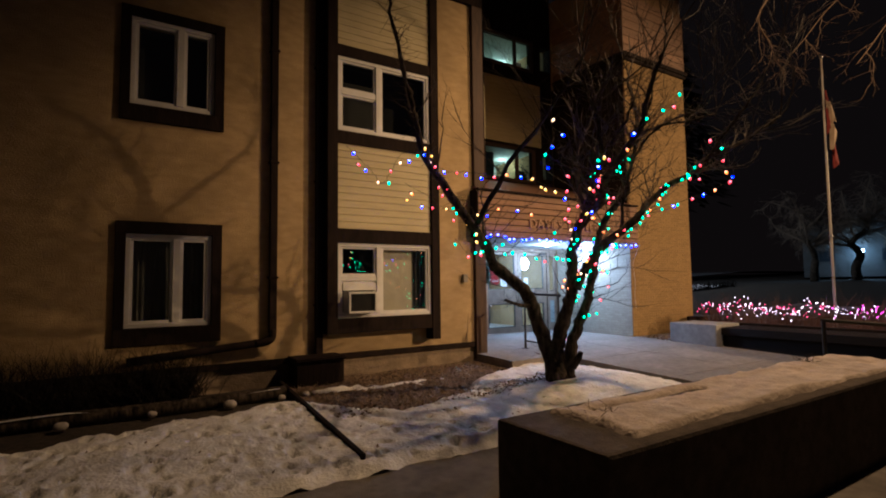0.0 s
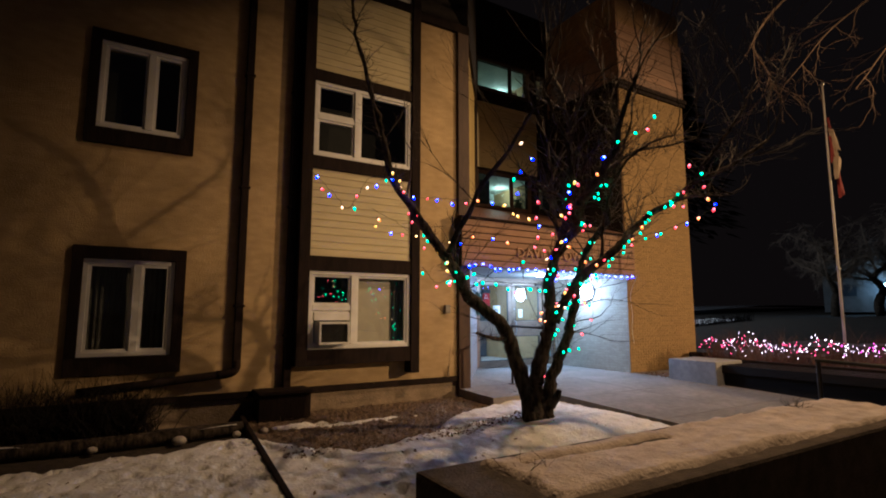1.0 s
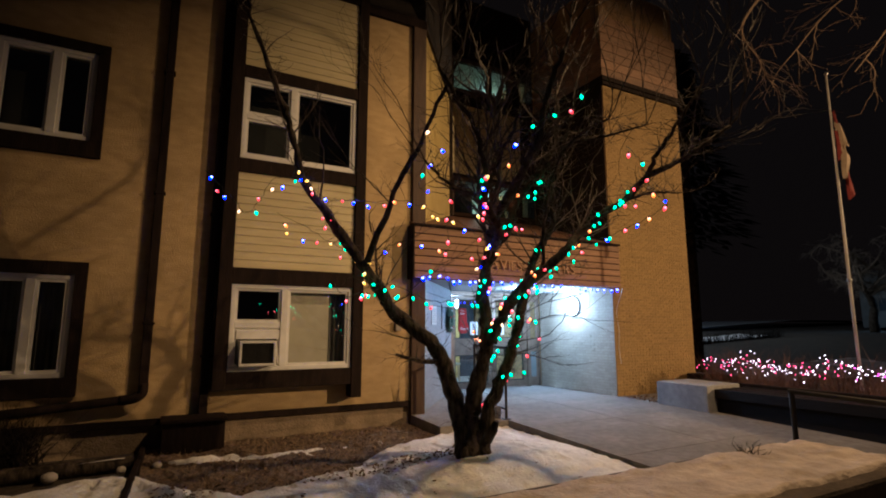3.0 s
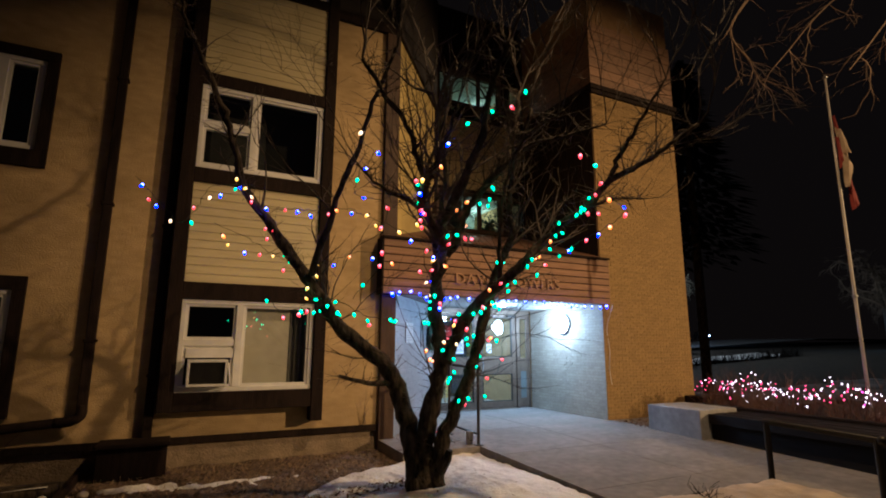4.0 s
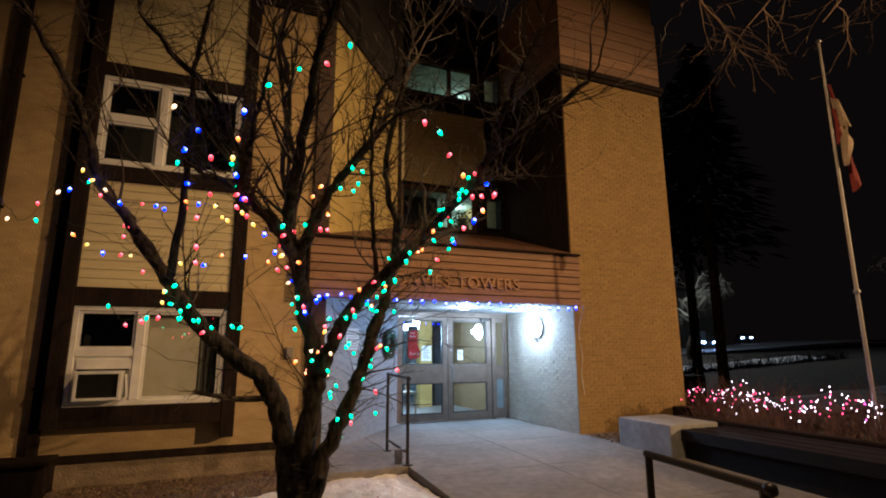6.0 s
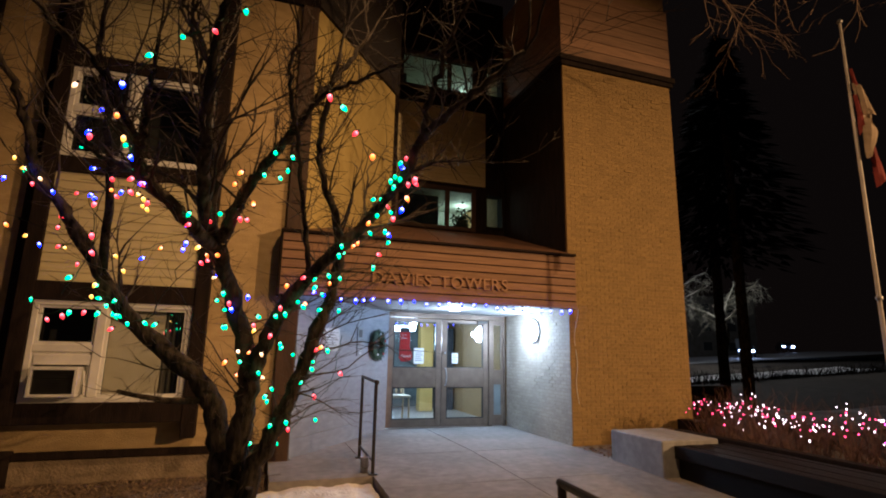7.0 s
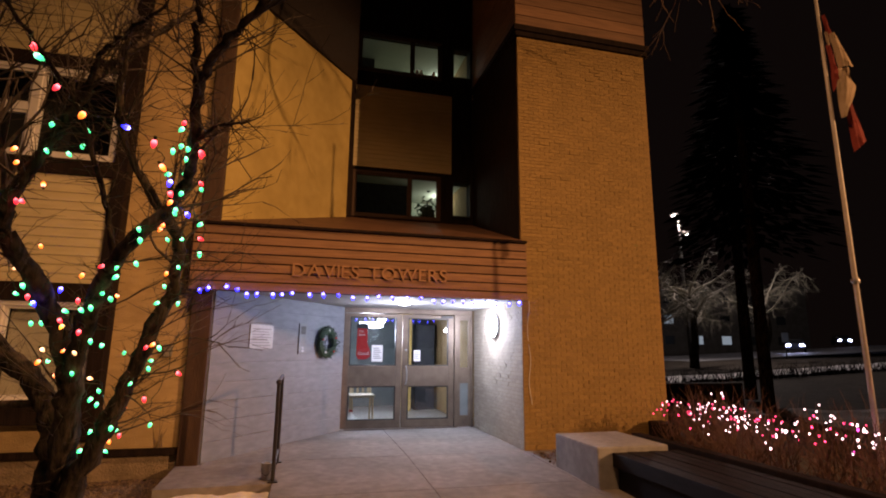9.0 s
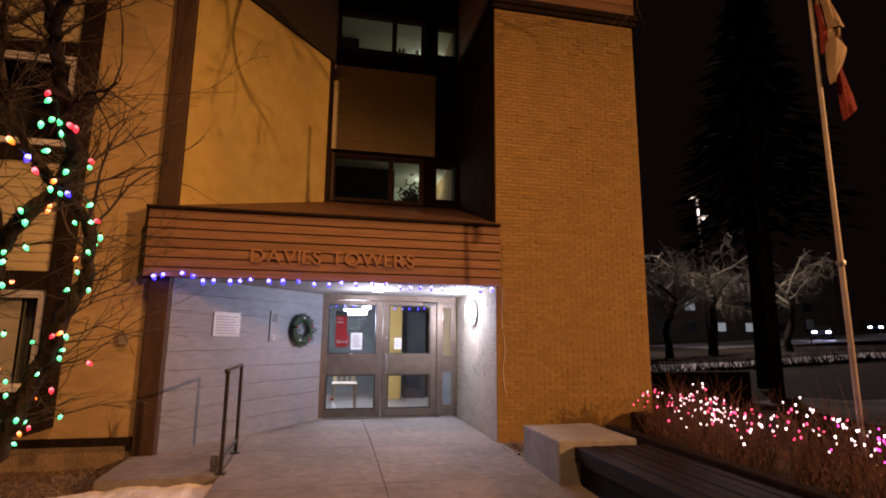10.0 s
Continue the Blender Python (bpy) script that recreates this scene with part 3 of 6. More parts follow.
# ---- decorated tree ----
STEMS = {
    "A": [(5.0, 4.98, 0.12), (4.95, 5.08, 0.55), (4.88, 5.22, 0.96), (4.77, 5.23, 1.27), (4.53, 5.24, 1.50), (4.26, 5.33, 1.71), (4.05, 5.22, 1.94), (3.86, 5.27, 2.22), (3.65, 5.34, 2.52), (3.45, 5.38, 2.81), (3.24, 5.42, 3.10), (3.12, 5.40, 3.48), (2.99, 5.34, 3.82), (2.83, 5.21, 4.11), (2.67, 5.07, 4.36), (2.52, 4.95, 4.70), (2.42, 4.85, 5.10)],
    "A2": [(3.89, 5.20, 2.25), (3.97, 4.70, 2.90), (4.01, 4.30, 3.19), (4.04, 3.90, 3.51), (4.13, 3.60, 3.89)],
    "B": [(5.04, 4.95, 0.12), (5.04, 5.02, 0.55), (5.06, 4.96, 0.88), (5.10, 4.86, 1.19), (5.09, 4.76, 1.50), (5.0, 4.68, 1.80), (4.91, 4.52, 2.08), (4.81, 4.26, 2.33)],
    "B1": [(4.81, 4.26, 2.33), (4.73, 4.02, 2.36), (4.61, 3.83, 2.47), (4.46, 3.76, 2.60), (4.38, 3.70, 2.67), (4.38, 3.63, 2.80), (4.30, 3.58, 2.97), (4.18, 3.50, 3.18), (3.95, 3.42, 3.36), (3.76, 3.36, 3.55)],
    "B3": [(4.39, 3.63, 2.78), (4.42, 3.58, 2.90), (4.43, 3.50, 3.01), (4.46, 3.41, 3.12), (4.49, 3.30, 3.34)],
    "B4": [(4.46, 3.80, 2.61), (4.29, 3.74, 2.69), (4.09, 3.84, 2.80), (3.92, 3.90, 2.98)],
    "B2": [(4.79, 4.22, 2.36), (4.73, 4.04, 2.57), (4.73, 3.79, 2.77), (4.74, 3.58, 2.96), (4.76, 3.42, 3.14), (4.78, 3.36, 3.38), (4.82, 3.30, 3.64), (4.92, 3.22, 3.95)],
    "B5": [(4.84, 4.18, 2.36), (4.90, 4.08, 2.50), (4.99, 4.09, 2.73), (5.10, 4.04, 2.92), (5.22, 3.95, 3.09), (5.33, 3.90, 3.27), (5.46, 3.97, 3.52), (5.62, 4.14, 3.85), (5.80, 4.33, 4.24)],
    "B6": [(5.24, 3.94, 3.12), (5.38, 3.76, 3.30), (5.54, 3.56, 3.36), (5.67, 3.41, 3.37), (5.90, 3.22, 3.44)],
    "C": [(5.12, 4.74, 1.42), (5.21, 4.61, 1.71), (5.31, 4.46, 1.95), (5.45, 4.24, 2.14), (5.62, 4.11, 2.33), (5.80, 4.06, 2.53), (5.94, 3.90, 2.71), (6.01, 3.61, 2.83), (6.06, 3.40, 3.0), (6.15, 3.15, 3.08), (6.30, 2.98, 3.21), (6.52, 2.82, 3.40)],
    "C2": [(5.97, 3.75, 2.77), (6.06, 3.56, 2.83), (6.18, 3.42, 2.87), (6.36, 3.28, 2.85)],
    "C3": [(6.06, 3.40, 3.0), (6.06, 3.25, 3.19), (6.08, 3.13, 3.33), (6.11, 2.98, 3.50), (6.20, 2.85, 3.75)],
    "C4": [(5.46, 4.25, 2.18), (5.41, 4.18, 2.50), (5.35, 4.05, 2.77), (5.30, 3.90, 3.01), (5.24, 3.64, 3.19), (5.20, 3.32, 3.28), (5.22, 3.05, 3.30)],
    "D": [(5.08, 4.92, 0.12), (5.14, 4.90, 0.5), (5.28, 4.88, 0.90), (5.39, 4.83, 1.17), (5.49, 4.82, 1.44), (5.58, 4.82, 1.73), (5.69, 4.84, 2.02), (5.72, 4.80, 2.20), (5.73, 4.64, 2.45), (5.64, 4.32, 2.64), (5.53, 4.18, 2.85), (5.46, 4.05, 3.05), (5.47, 3.92, 3.36), (5.55, 3.80, 3.75)],
    "stub": [(4.80, 5.22, 1.20), (4.48, 5.10, 1.21), (4.15, 5.0, 1.29)],
}
THICK = {"A": (0.108, 0.012), "A2": (0.036, 0.012), "B": (0.108, 0.056), "B1": (0.05, 0.013), "B3": (0.026, 0.010), "B4": (0.024, 0.009), "B2": (0.052, 0.02), "B5": (0.05, 0.017), "B6": (0.022, 0.008), "C": (0.068, 0.016), "C2": (0.016, 0.006), "C3": (0.026, 0.010), "C4": (0.022, 0.009), "D": (0.086, 0.014), "stub": (0.034, 0.016)}


def smooth_line(pts, n):
    """Catmull-Rom through the points."""
    pts = [Vector(p) for p in pts]
    q = [pts[0] * 2 - pts[1], *pts, pts[-1] * 2 - pts[-2]]
    out = []
    for i in range(1, len(q) - 2):
        for k in range(n):
            t = k / n
            out.append(0.5 * ((2 * q[i]) + (q[i + 1] - q[i - 1]) * t + (2 * q[i - 1] - 5 * q[i] + 4 * q[i + 1] - q[i + 2]) * t * t + (3 * q[i] - q[i - 1] - 3 * q[i + 1] + q[i + 2]) * t ** 3))
    return [*out, pts[-1]]


def twig(bm, rng, start, direction, length, radius, level, rise=0.25, sides=4):
    """A crooked twig with smaller ones on it."""
    n = max(3, int(length / 0.11))
    pts, d = [Vector(start)], Vector(direction).normalized()
    for k in range(n):
        d = (d + Vector((rng.gauss(0, 0.17), rng.gauss(0, 0.17), rng.gauss(rise * 0.3, 0.15)))).normalized()
        pts.append(pts[-1] + d * (length / n))
    tube(bm, pts, [max(0.0013, radius * (1 - 0.8 * k / n)) for k in range(n + 1)], sides if level > 0 else 3, cap=False)
    if level > 0:
        for k in range(1, n + 1):
            for _ in range(2 if rng.random() < 0.35 else 1):
                if rng.random() < 0.5:
                    side_d = (d * 0.5 + (pts[k] - pts[k - 1]).normalized() + Vector((rng.gauss(0, 0.7), rng.gauss(0, 0.7), rng.gauss(0.12, 0.5)))).normalized()
                    twig(bm, rng, pts[k], side_d, length * rng.uniform(0.28, 0.6), radius * 0.5, level - 1, rise, sides)


tree = thing("decorated_tree", (5.05, 4.88, 0.12), "bare crab apple tree with several trunks wound with coloured lights", "tree")
rng = random.Random(11)
tw = bmesh.new()
lines = {}
for key, pts in STEMS.items():
    ln = smooth_line(pts, 5)
    ln = [p + Vector((rng.gauss(0, 0.008), rng.gauss(0, 0.008), 0)) for p in ln]
    lines[key] = ln
    r0, r1 = THICK[key]
    bm = bmesh.new()
    radii = [(r0 + (r1 - r0) * (k / (len(ln) - 1)) ** 0.8) * rng.uniform(0.93, 1.08) * (1.35 if key in "ABD" and k < 3 else 1) for k in range(len(ln))]
    tube(bm, ln, radii, 12)
    for v in bm.verts:
        v.co += Vector((noise.noise(v.co * 9), noise.noise(v.co * 9 + Vector((5, 0, 0))), 0)) * 0.22 * r0
    part("trunk" if key in ("A", "B", "D") else "limb", bm, BARK, tree, smooth=True)
    if key == "stub":
        continue
    start = {"A": 30, "B": 26, "D": 34, "C": 20}.get(key, 4)
    for k in range(start, len(ln) - 1):
        if rng.random() < 0.22:
            d = (ln[k + 1] - ln[k]).normalized() * 0.6 + Vector((rng.gauss(0, 0.7), rng.gauss(0, 0.6), rng.uniform(-0.2, 1.0)))
            twig(tw, rng, ln[k], d, rng.uniform(0.35, 0.9), radii[k] * 0.32, 2)
    for _ in range(0 if key == "C2" else 2):
        d = (ln[-1] - ln[-3]).normalized() * 0.7 + Vector((rng.gauss(0, 0.3), rng.gauss(0, 0.3), rng.uniform(0.5, 1.1)))
        twig(tw, rng, ln[-1], d, rng.uniform(0.9, 1.7), r1 * 0.62, 2, 0.3)
for key, ln in lines.items():
    for k in range(4, len(ln) - 1):
        for _ in range(4):
            d = Vector((rng.gauss(0, 1), rng.gauss(0, 1), rng.gauss(0.25, 0.7)))
            twig(tw, rng, ln[k].lerp(ln[k + 1], rng.random()), d, rng.uniform(0.12, 0.26), 0.0045, 1 if rng.random() < 0.25 else 0, 0.1, 3)
for key, i0, i1, n in (("D", 10, 34, 13), ("A", 14, 40, 6), ("B", 14, 30, 4), ("C", 6, 22, 5)):
    for _ in range(n):
        p = lines[key][rng.randrange(i0, i1)]
        d = Vector((rng.uniform(0.3, 1.2) if key in "DC" else rng.gauss(0, 0.8), rng.gauss(-0.1, 0.5), rng.uniform(-0.1, 0.7)))
        twig(tw, rng, p, d, rng.uniform(0.45, 1.0), 0.008, 2, 0.05)
part("knot", tube(bmesh.new(), [(5.12, 4.84, 0.40), (5.16, 4.76, 0.52), (5.17, 4.73, 0.60)], [0.06, 0.045, 0.03], 9), BARK, tree, "broken stub")
part("crown", tw, APPLE_TWIG, tree, "fine bare twigs")

# ---- entrance fittings ----
COOL = (0.80, 0.96, 0.97)
PAPER = mat("white paper", (0.75, 0.76, 0.76), (0.82, 0.82, 0.82), 0.7, 30)
INK = mat("grey ink", (0.16, 0.16, 0.17), (0.2, 0.2, 0.2), 0.7)
LOBBY_WALL = mat("grey green lobby paint", (0.15, 0.18, 0.18), (0.20, 0.23, 0.23), 0.7, 4, 0.1, 50, stain=0.15)
LOBBY_FLOOR = mat("lobby tiles", (0.26, 0.25, 0.23), (0.36, 0.35, 0.32), 0.4, 10, 0.1, 40)
OCHRE = mat("yellow painted column", (0.62, 0.42, 0.12), (0.70, 0.48, 0.15), 0.6, 6)
RED_FELT = mat("red felt", (0.42, 0.02, 0.02), (0.5, 0.035, 0.03), 0.9, 30, 0.3, 200)
PINE = mat("pale pine", (0.48, 0.36, 0.20), (0.58, 0.44, 0.26), 0.55, 10, 0.1, 60, stretch=(4, 4, 0.4))
FIR = mat("dark green needles", (0.009, 0.026, 0.013), (0.026, 0.066, 0.033), 0.7, 40)
WOOD_DARK = mat("dark weathered bench wood", (0.006, 0.005, 0.005), (0.013, 0.010, 0.009), 0.65, 12, 0.4, 60, vary=0.3, stretch=(4, 0.4, 4), spec=0.2)
SIGN = mat("cut wooden letters", (0.29, 0.16, 0.072), (0.37, 0.205, 0.097), 0.6, 12)

ROOM = (7.0, 10.4, RY + 0.12, 13.2, 0.3, 2.72)
a = ROOM
solid("wall_lobby", boxes((a[0] - 0.1, a[0], a[2], a[3], 0.2, 2.8), (a[0], a[1], a[3], a[3] + 0.1, 0.2, 2.8)), LOBBY_WALL, "grey lobby walls", "wall", kind="structure")
solid("floor_lobby", boxes((a[0], a[1], a[2] - 0.1, a[3], 0.18, 0.30)), LOBBY_FLOOR, "pale tiled lobby floor", "floor", kind="structure")
solid("ceiling_lobby", boxes((a[0], a[1], a[2] - 0.06, a[3], 2.60, 2.66)), CEILING, "pale lobby ceiling", "ceiling", kind="structure")
lobby_light = thing("ceiling_light", (7.92, 10.75, 2.05), "glowing white ceiling light fixture", "lamp")
part("frame", boxes((7.72, 8.12, 10.62, 10.88, 2.15, 2.20), (7.90, 7.94, 10.73, 10.77, 2.20, 2.60), bevel=0.008), METAL, lobby_light)
part("diffuser", boxes((7.70, 8.14, 10.60, 10.90, 2.05, 2.148), bevel=0.03), mat("lit diffuser", (0.9, 0.9, 0.9), emit=COOL, power=22), lobby_light)
solid("lobby_column", boxes((8.70, 9.02, 12.1, 12.34, 0.3, 2.60), bevel=0.015), OCHRE, "yellow painted lobby column", "column", base=(8.7, 12.2, 0.3))
solid("lobby_cabinet", boxes((9.14, 9.6, 12.3, 12.8, 0.3, 2.2), bevel=0.015), mat("dark cabinet", (0.03, 0.035, 0.045), (0.05, 0.055, 0.065), 0.4, 8), "tall dark cabinet in the lobby", "cabinet", base=(9.2, 12.5, 0.3))

# doors: two leaves and a sidelight in a dark bronze frame
doors = thing("door_1", (8.4, RY, 0.3), "double glazed entrance doors in dark bronze frames", "door", kind="structure")
DY = RY - 0.01
part("door_frame", boxes((RX0 + 0.01, 9.64, DY, DY + 0.12, 2.25, 2.34), (RX0 - 0.02, 7.33, DY, DY + 0.12, 0.29, 2.25), (9.30, 9.36, DY, DY + 0.12, 0.29, 2.25), (9.61, 9.64, DY, DY + 0.12, 0.29, 2.25), (7.40, 9.30, DY, DY + 0.12, 0.285, 0.31), bevel=0.005), BRONZE, doors)


def door_leaf(x0, x1, handle_x):
    y = DY + 0.02
    leaf = part("door_leaf", boxes((x0, x0 + 0.10, y, y + 0.05, 0.32, 2.24), (x1 - 0.10, x1, y, y + 0.05, 0.32, 2.24), (x0 + 0.10, x1 - 0.10, y + 0.002, y + 0.05, 0.32, 0.45), (x0 + 0.10, x1 - 0.10, y + 0.002, y + 0.05, 1.005, 1.35), (x0 + 0.10, x1 - 0.10, y + 0.002, y + 0.05, 2.18, 2.24), bevel=0.006), BRONZE, doors)
    for z0, z1 in ((0.45, 1.005), (1.35, 2.18)):
        part("pane", boxes((x0 + 0.10, x1 - 0.10, y + 0.022, y + 0.028, z0, z1)), GLASS, leaf).visible_shadow = False
        bead = 0.018
        part("bead", boxes((x0 + 0.10, x1 - 0.10, y + 0.006, y + 0.04, z0, z0 + bead), (x0 + 0.10, x1 - 0.10, y + 0.006, y + 0.04, z1 - bead, z1), (x0 + 0.10, x0 + 0.10 + bead, y + 0.006, y + 0.04, z0 + bead, z1 - bead), (x1 - 0.10 - bead, x1 - 0.10, y + 0.006, y + 0.04, z0 + bead, z1 - bead)), METAL_DARK, leaf)
    if handle_x:
        part("handle", tube(bmesh.new(), smooth_line([(handle_x, y, 1.34), (handle_x, y - 0.05, 1.33), (handle_x + 0.01, y - 0.065, 1.18), (handle_x, y - 0.05, 1.05), (handle_x, y, 1.04)], 4), 0.011, 8), METAL, leaf, "brushed steel pull handle")
        part("lock", lathe(bmesh.new(), [(0.02, 0), (0.02, 0.012), (0.012, 0.016)], Matrix.Translation((handle_x, y, 1.62)) @ Matrix.Rotation(radians(90), 4, "X")), METAL, leaf, "round steel lock cylinder")
    return leaf


door_leaf(7.335, 8.345, None)
door_leaf(8.355, 9.29, 8.42)
part("side_panel", boxes((9.36, 9.41, DY + 0.03, DY + 0.06, 0.31, 2.25), (9.56, 9.61, DY + 0.03, DY + 0.06, 0.31, 2.25), (9.41, 9.56, DY + 0.03, DY + 0.06, 0.31, 0.50), (9.41, 9.56, DY + 0.03, DY + 0.06, 1.05, 1.32), (9.41, 9.56, DY + 0.03, DY + 0.06, 2.16, 2.25)), BRONZE, doors)
part("pane", boxes((9.41, 9.56, DY + 0.042, DY + 0.048, 1.32, 2.16)), GLASS, doors).visible_shadow = False
part("side_pane", boxes((9.41, 9.56, DY + 0.040, DY + 0.050, 0.50, 1.05)), LOBBY_WALL, doors, "pale lower side panel")
part("closer", boxes((9.06, 9.26, DY - 0.03, DY + 0.02, 2.19, 2.235), bevel=0.006), METAL_DARK, doors)


def lettering(text, height, depth, material, at, parent, name="letter", normal_y=True, gap=0.16, fit=None, rot=None):
    """Separate letters from the built-in font, standing on a wall that faces -y."""
    metas, x = [], 0.0
    for ch in text:
        if ch == " ":
            x += height * 0.55
            continue
        cu = bpy.data.curves.new("glyph", "FONT")
        cu.body, cu.size, cu.extrude, cu.bevel_depth = ch, height / 0.70, depth / 2, 0.0
        tmp = bpy.data.objects.new("glyph", cu)
        me = bpy.data.meshes.new_from_object(tmp)
        bpy.data.objects.remove(tmp)
        xs = [v.co.x for v in me.vertices]
        metas.append((me, x - min(xs)))
        x += max(xs) - min(xs) + height * gap
    scale_x = (fit / (x - height * gap)) if fit else 1.0
    for me, off in metas:
        me.transform(Matrix.Translation((off, 0, 0)))
        me.transform(Matrix.Diagonal((scale_x, 1, 1, 1)))
        me.transform(rot or Matrix.Rotation(radians(90), 4, "X"))
        me.transform(Matrix.Translation(Vector(at) - origin(parent)))
        me.materials.clear()
        me.materials.append(material)
        me.name = name
        ob = new(name, me)
        ob.parent = parent


lettering("DAVIES TOWERS", 0.165, 0.03, SIGN, (6.50, CY - 0.013, 2.515), canopy, fit=1.99)

# papers and stocking on the doors
notice = thing("door_notice", (7.93, DY + 0.012, 1.42), "white printed notices taped to the door glass", "notice")
part("sheet", boxes((7.82, 8.01, DY + 0.036, DY + 0.040, 1.42, 1.70)), PAPER, notice)
for k in range(6):
    part("line", boxes((7.845, 7.985 - 0.02 * (k % 3), DY + 0.034, DY + 0.0355, 1.47 + k * 0.034, 1.482 + k * 0.034)), INK, notice)
notice = thing("door_notice", (8.62, DY + 0.012, 1.42), "small white notice taped to the door glass", "notice")
part("sheet", boxes((8.56, 8.68, DY + 0.036, DY + 0.040, 1.43, 1.62)), PAPER, notice)
for k in range(4):
    part("line", boxes((8.575, 8.665 - 0.02 * (k % 2), DY + 0.034, DY + 0.0355, 1.47 + k * 0.034, 1.478 + k * 0.034)), INK, notice)
stocking = thing("christmas_stocking", (7.66, DY + 0.06, 1.45), "red felt stocking with white lettering behind the door glass", "stocking")
bm = bmesh.new()
outline = [(7.57, 2.02), (7.74, 2.02), (7.745, 1.72), (7.80, 1.58), (7.79, 1.50), (7.72, 1.455), (7.60, 1.455), (7.555, 1.52), (7.56, 1.70)]
f0 = [bm.verts.new((x, DY + 0.060, z)) for x, z in outline]
f1 = [bm.verts.new((x, DY + 0.10, z)) for x, z in outline]
bm.faces.new(f0), bm.faces.new(f1[::-1])
for k in range(len(outline)):
    j = (k + 1) % len(outline)
    bm.faces.new((f0[k], f1[k], f1[j], f0[j]))
part("sock", bm, RED_FELT, stocking)
part("cuff", boxes((7.555, 7.755, DY + 0.052, DY + 0.108, 1.98, 2.07), bevel=0.012), mat("dark cuff", (0.03, 0.03, 0.035), (0.05, 0.05, 0.055), 0.9, 30), stocking, "dark cuff")
lettering("I've", 0.035, 0.004, PAPER, (7.60, DY + 0.056, 1.92), stocking, gap=0.2)
lettering("Been", 0.035, 0.004, PAPER, (7.59, DY + 0.056, 1.86), stocking, gap=0.2)
lettering("Good", 0.055, 0.004, PAPER, (7.585, DY + 0.056, 1.53), stocking, gap=0.15)

chair = thing("folding_chair", (7.75, 10.5, 0.3), "pale wooden chair with a padded seat in the lobby", "chair")
for x, y0, y1 in ((7.58, 10.3, 10.75), (7.96, 10.3, 10.75)):
    part("leg", tube(bmesh.new(), [(x, y0, 0.3), (x, y0 + 0.05, 0.76)], 0.018, 8), PINE, chair)
    part("leg", tube(bmesh.new(), [(x, y1 + 0.06, 0.3), (x, y1, 0.75), (x, y1 + 0.05, 1.18)], 0.018, 8), PINE, chair)
part("seat", boxes((7.54, 8.0, 10.3, 10.78, 0.75, 0.80), bevel=0.018), mat("beige seat pad", (0.42, 0.36, 0.27), (0.5, 0.44, 0.34), 0.85, 30), chair)
for k in range(4):
    part("slat", boxes((7.6 + k * 0.1, 7.64 + k * 0.1, 10.775, 10.795, 0.81, 1.14)), PINE, chair)
part("backrest", boxes((7.56, 7.98, 10.77, 10.81, 1.1, 1.18), bevel=0.01), PINE, chair)
jug = thing("plastic_jug", (7.55, 10.15, 0.3), "white plastic jug on the lobby floor", "jug")
part("body", lathe(bmesh.new(), [(0.06, 0), (0.068, 0.02), (0.068, 0.15), (0.03, 0.2), (0.03, 0.235)], Matrix.Translation((7.55, 10.15, 0.3))), PAPER, jug, smooth=True)
part("handle", tube(bmesh.new(), smooth_line([(7.61, 10.15, 0.44), (7.65, 10.15, 0.42), (7.65, 10.15, 0.36), (7.615, 10.15, 0.33)], 4), 0.011, 6), PAPER, jug)
part("cap", lathe(bmesh.new(), [(0.034, 0), (0.034, 0.03)], Matrix.Translation((7.55, 10.15, 0.53))), RED_FELT, jug)

# wall lamp, soffit lamp
wl = thing("wall_lamp", (TX0, 8.43, 2.02), "round white bulkhead lamp glowing on the brick", "lamp")
turn = Matrix.Translation((TX0 - 0.012, 8.43, 2.02)) @ Matrix.Rotation(radians(-90), 4, "Y")
part("backplate", lathe(bmesh.new(), [(0.20, 0), (0.20, 0.02), (0.185, 0.03)], turn, 32), METAL, wl)
part("lens", lathe(bmesh.new(), [(0.175, 0.03), (0.172, 0.06), (0.14, 0.095), (0.08, 0.115), (0.01, 0.12)], turn, 32), mat("bright lamp lens", (0.9, 0.9, 0.9), emit=COOL, power=55), wl, smooth=True)
bm = bmesh.new()
tube(bm, [turn @ Vector((0.165 * math.cos(q), 0.165 * math.sin(q), 0.105)) for q in np.linspace(-1.0, 1.0, 14)], 0.012, 6)
part("guard", bm, METAL, wl)
lamp("wall_lamp_light", (TX0 - 0.19, 8.43, 2.02), 68, COOL, 0.05)
dl = thing("soffit_lamp", (8.15, 8.35, 2.32), "round white lamp set in the soffit", "lamp")
part("rim", lathe(bmesh.new(), [(0.11, 0), (0.11, 0.025), (0.09, 0.026)], Matrix.Translation((8.15, 8.35, 2.315)), 28), METAL, dl)
part("lens", lathe(bmesh.new(), [(0.03, -0.012), (0.075, -0.006), (0.088, 0.004)], Matrix.Translation((8.15, 8.35, 2.314)), 28), WHITE_LIGHT, dl)
lamp("soffit_light", (8.15, 8.35, 2.22), 54, COOL, 0.08)
lamp("lobby_light", (7.92, 10.75, 1.95), 140, COOL, 0.2)


def on_angle(s, z, d):
    p = Vector((AX0, AY0, z)) + ADIR * s + ANOR * d
    return p


def turned(bm):
    bmesh.ops.transform(bm, matrix=Matrix.Translation((AX0, AY0, 0)) @ Matrix.Rotation(ANG, 4, "Z"), verts=bm.verts)
    return bm


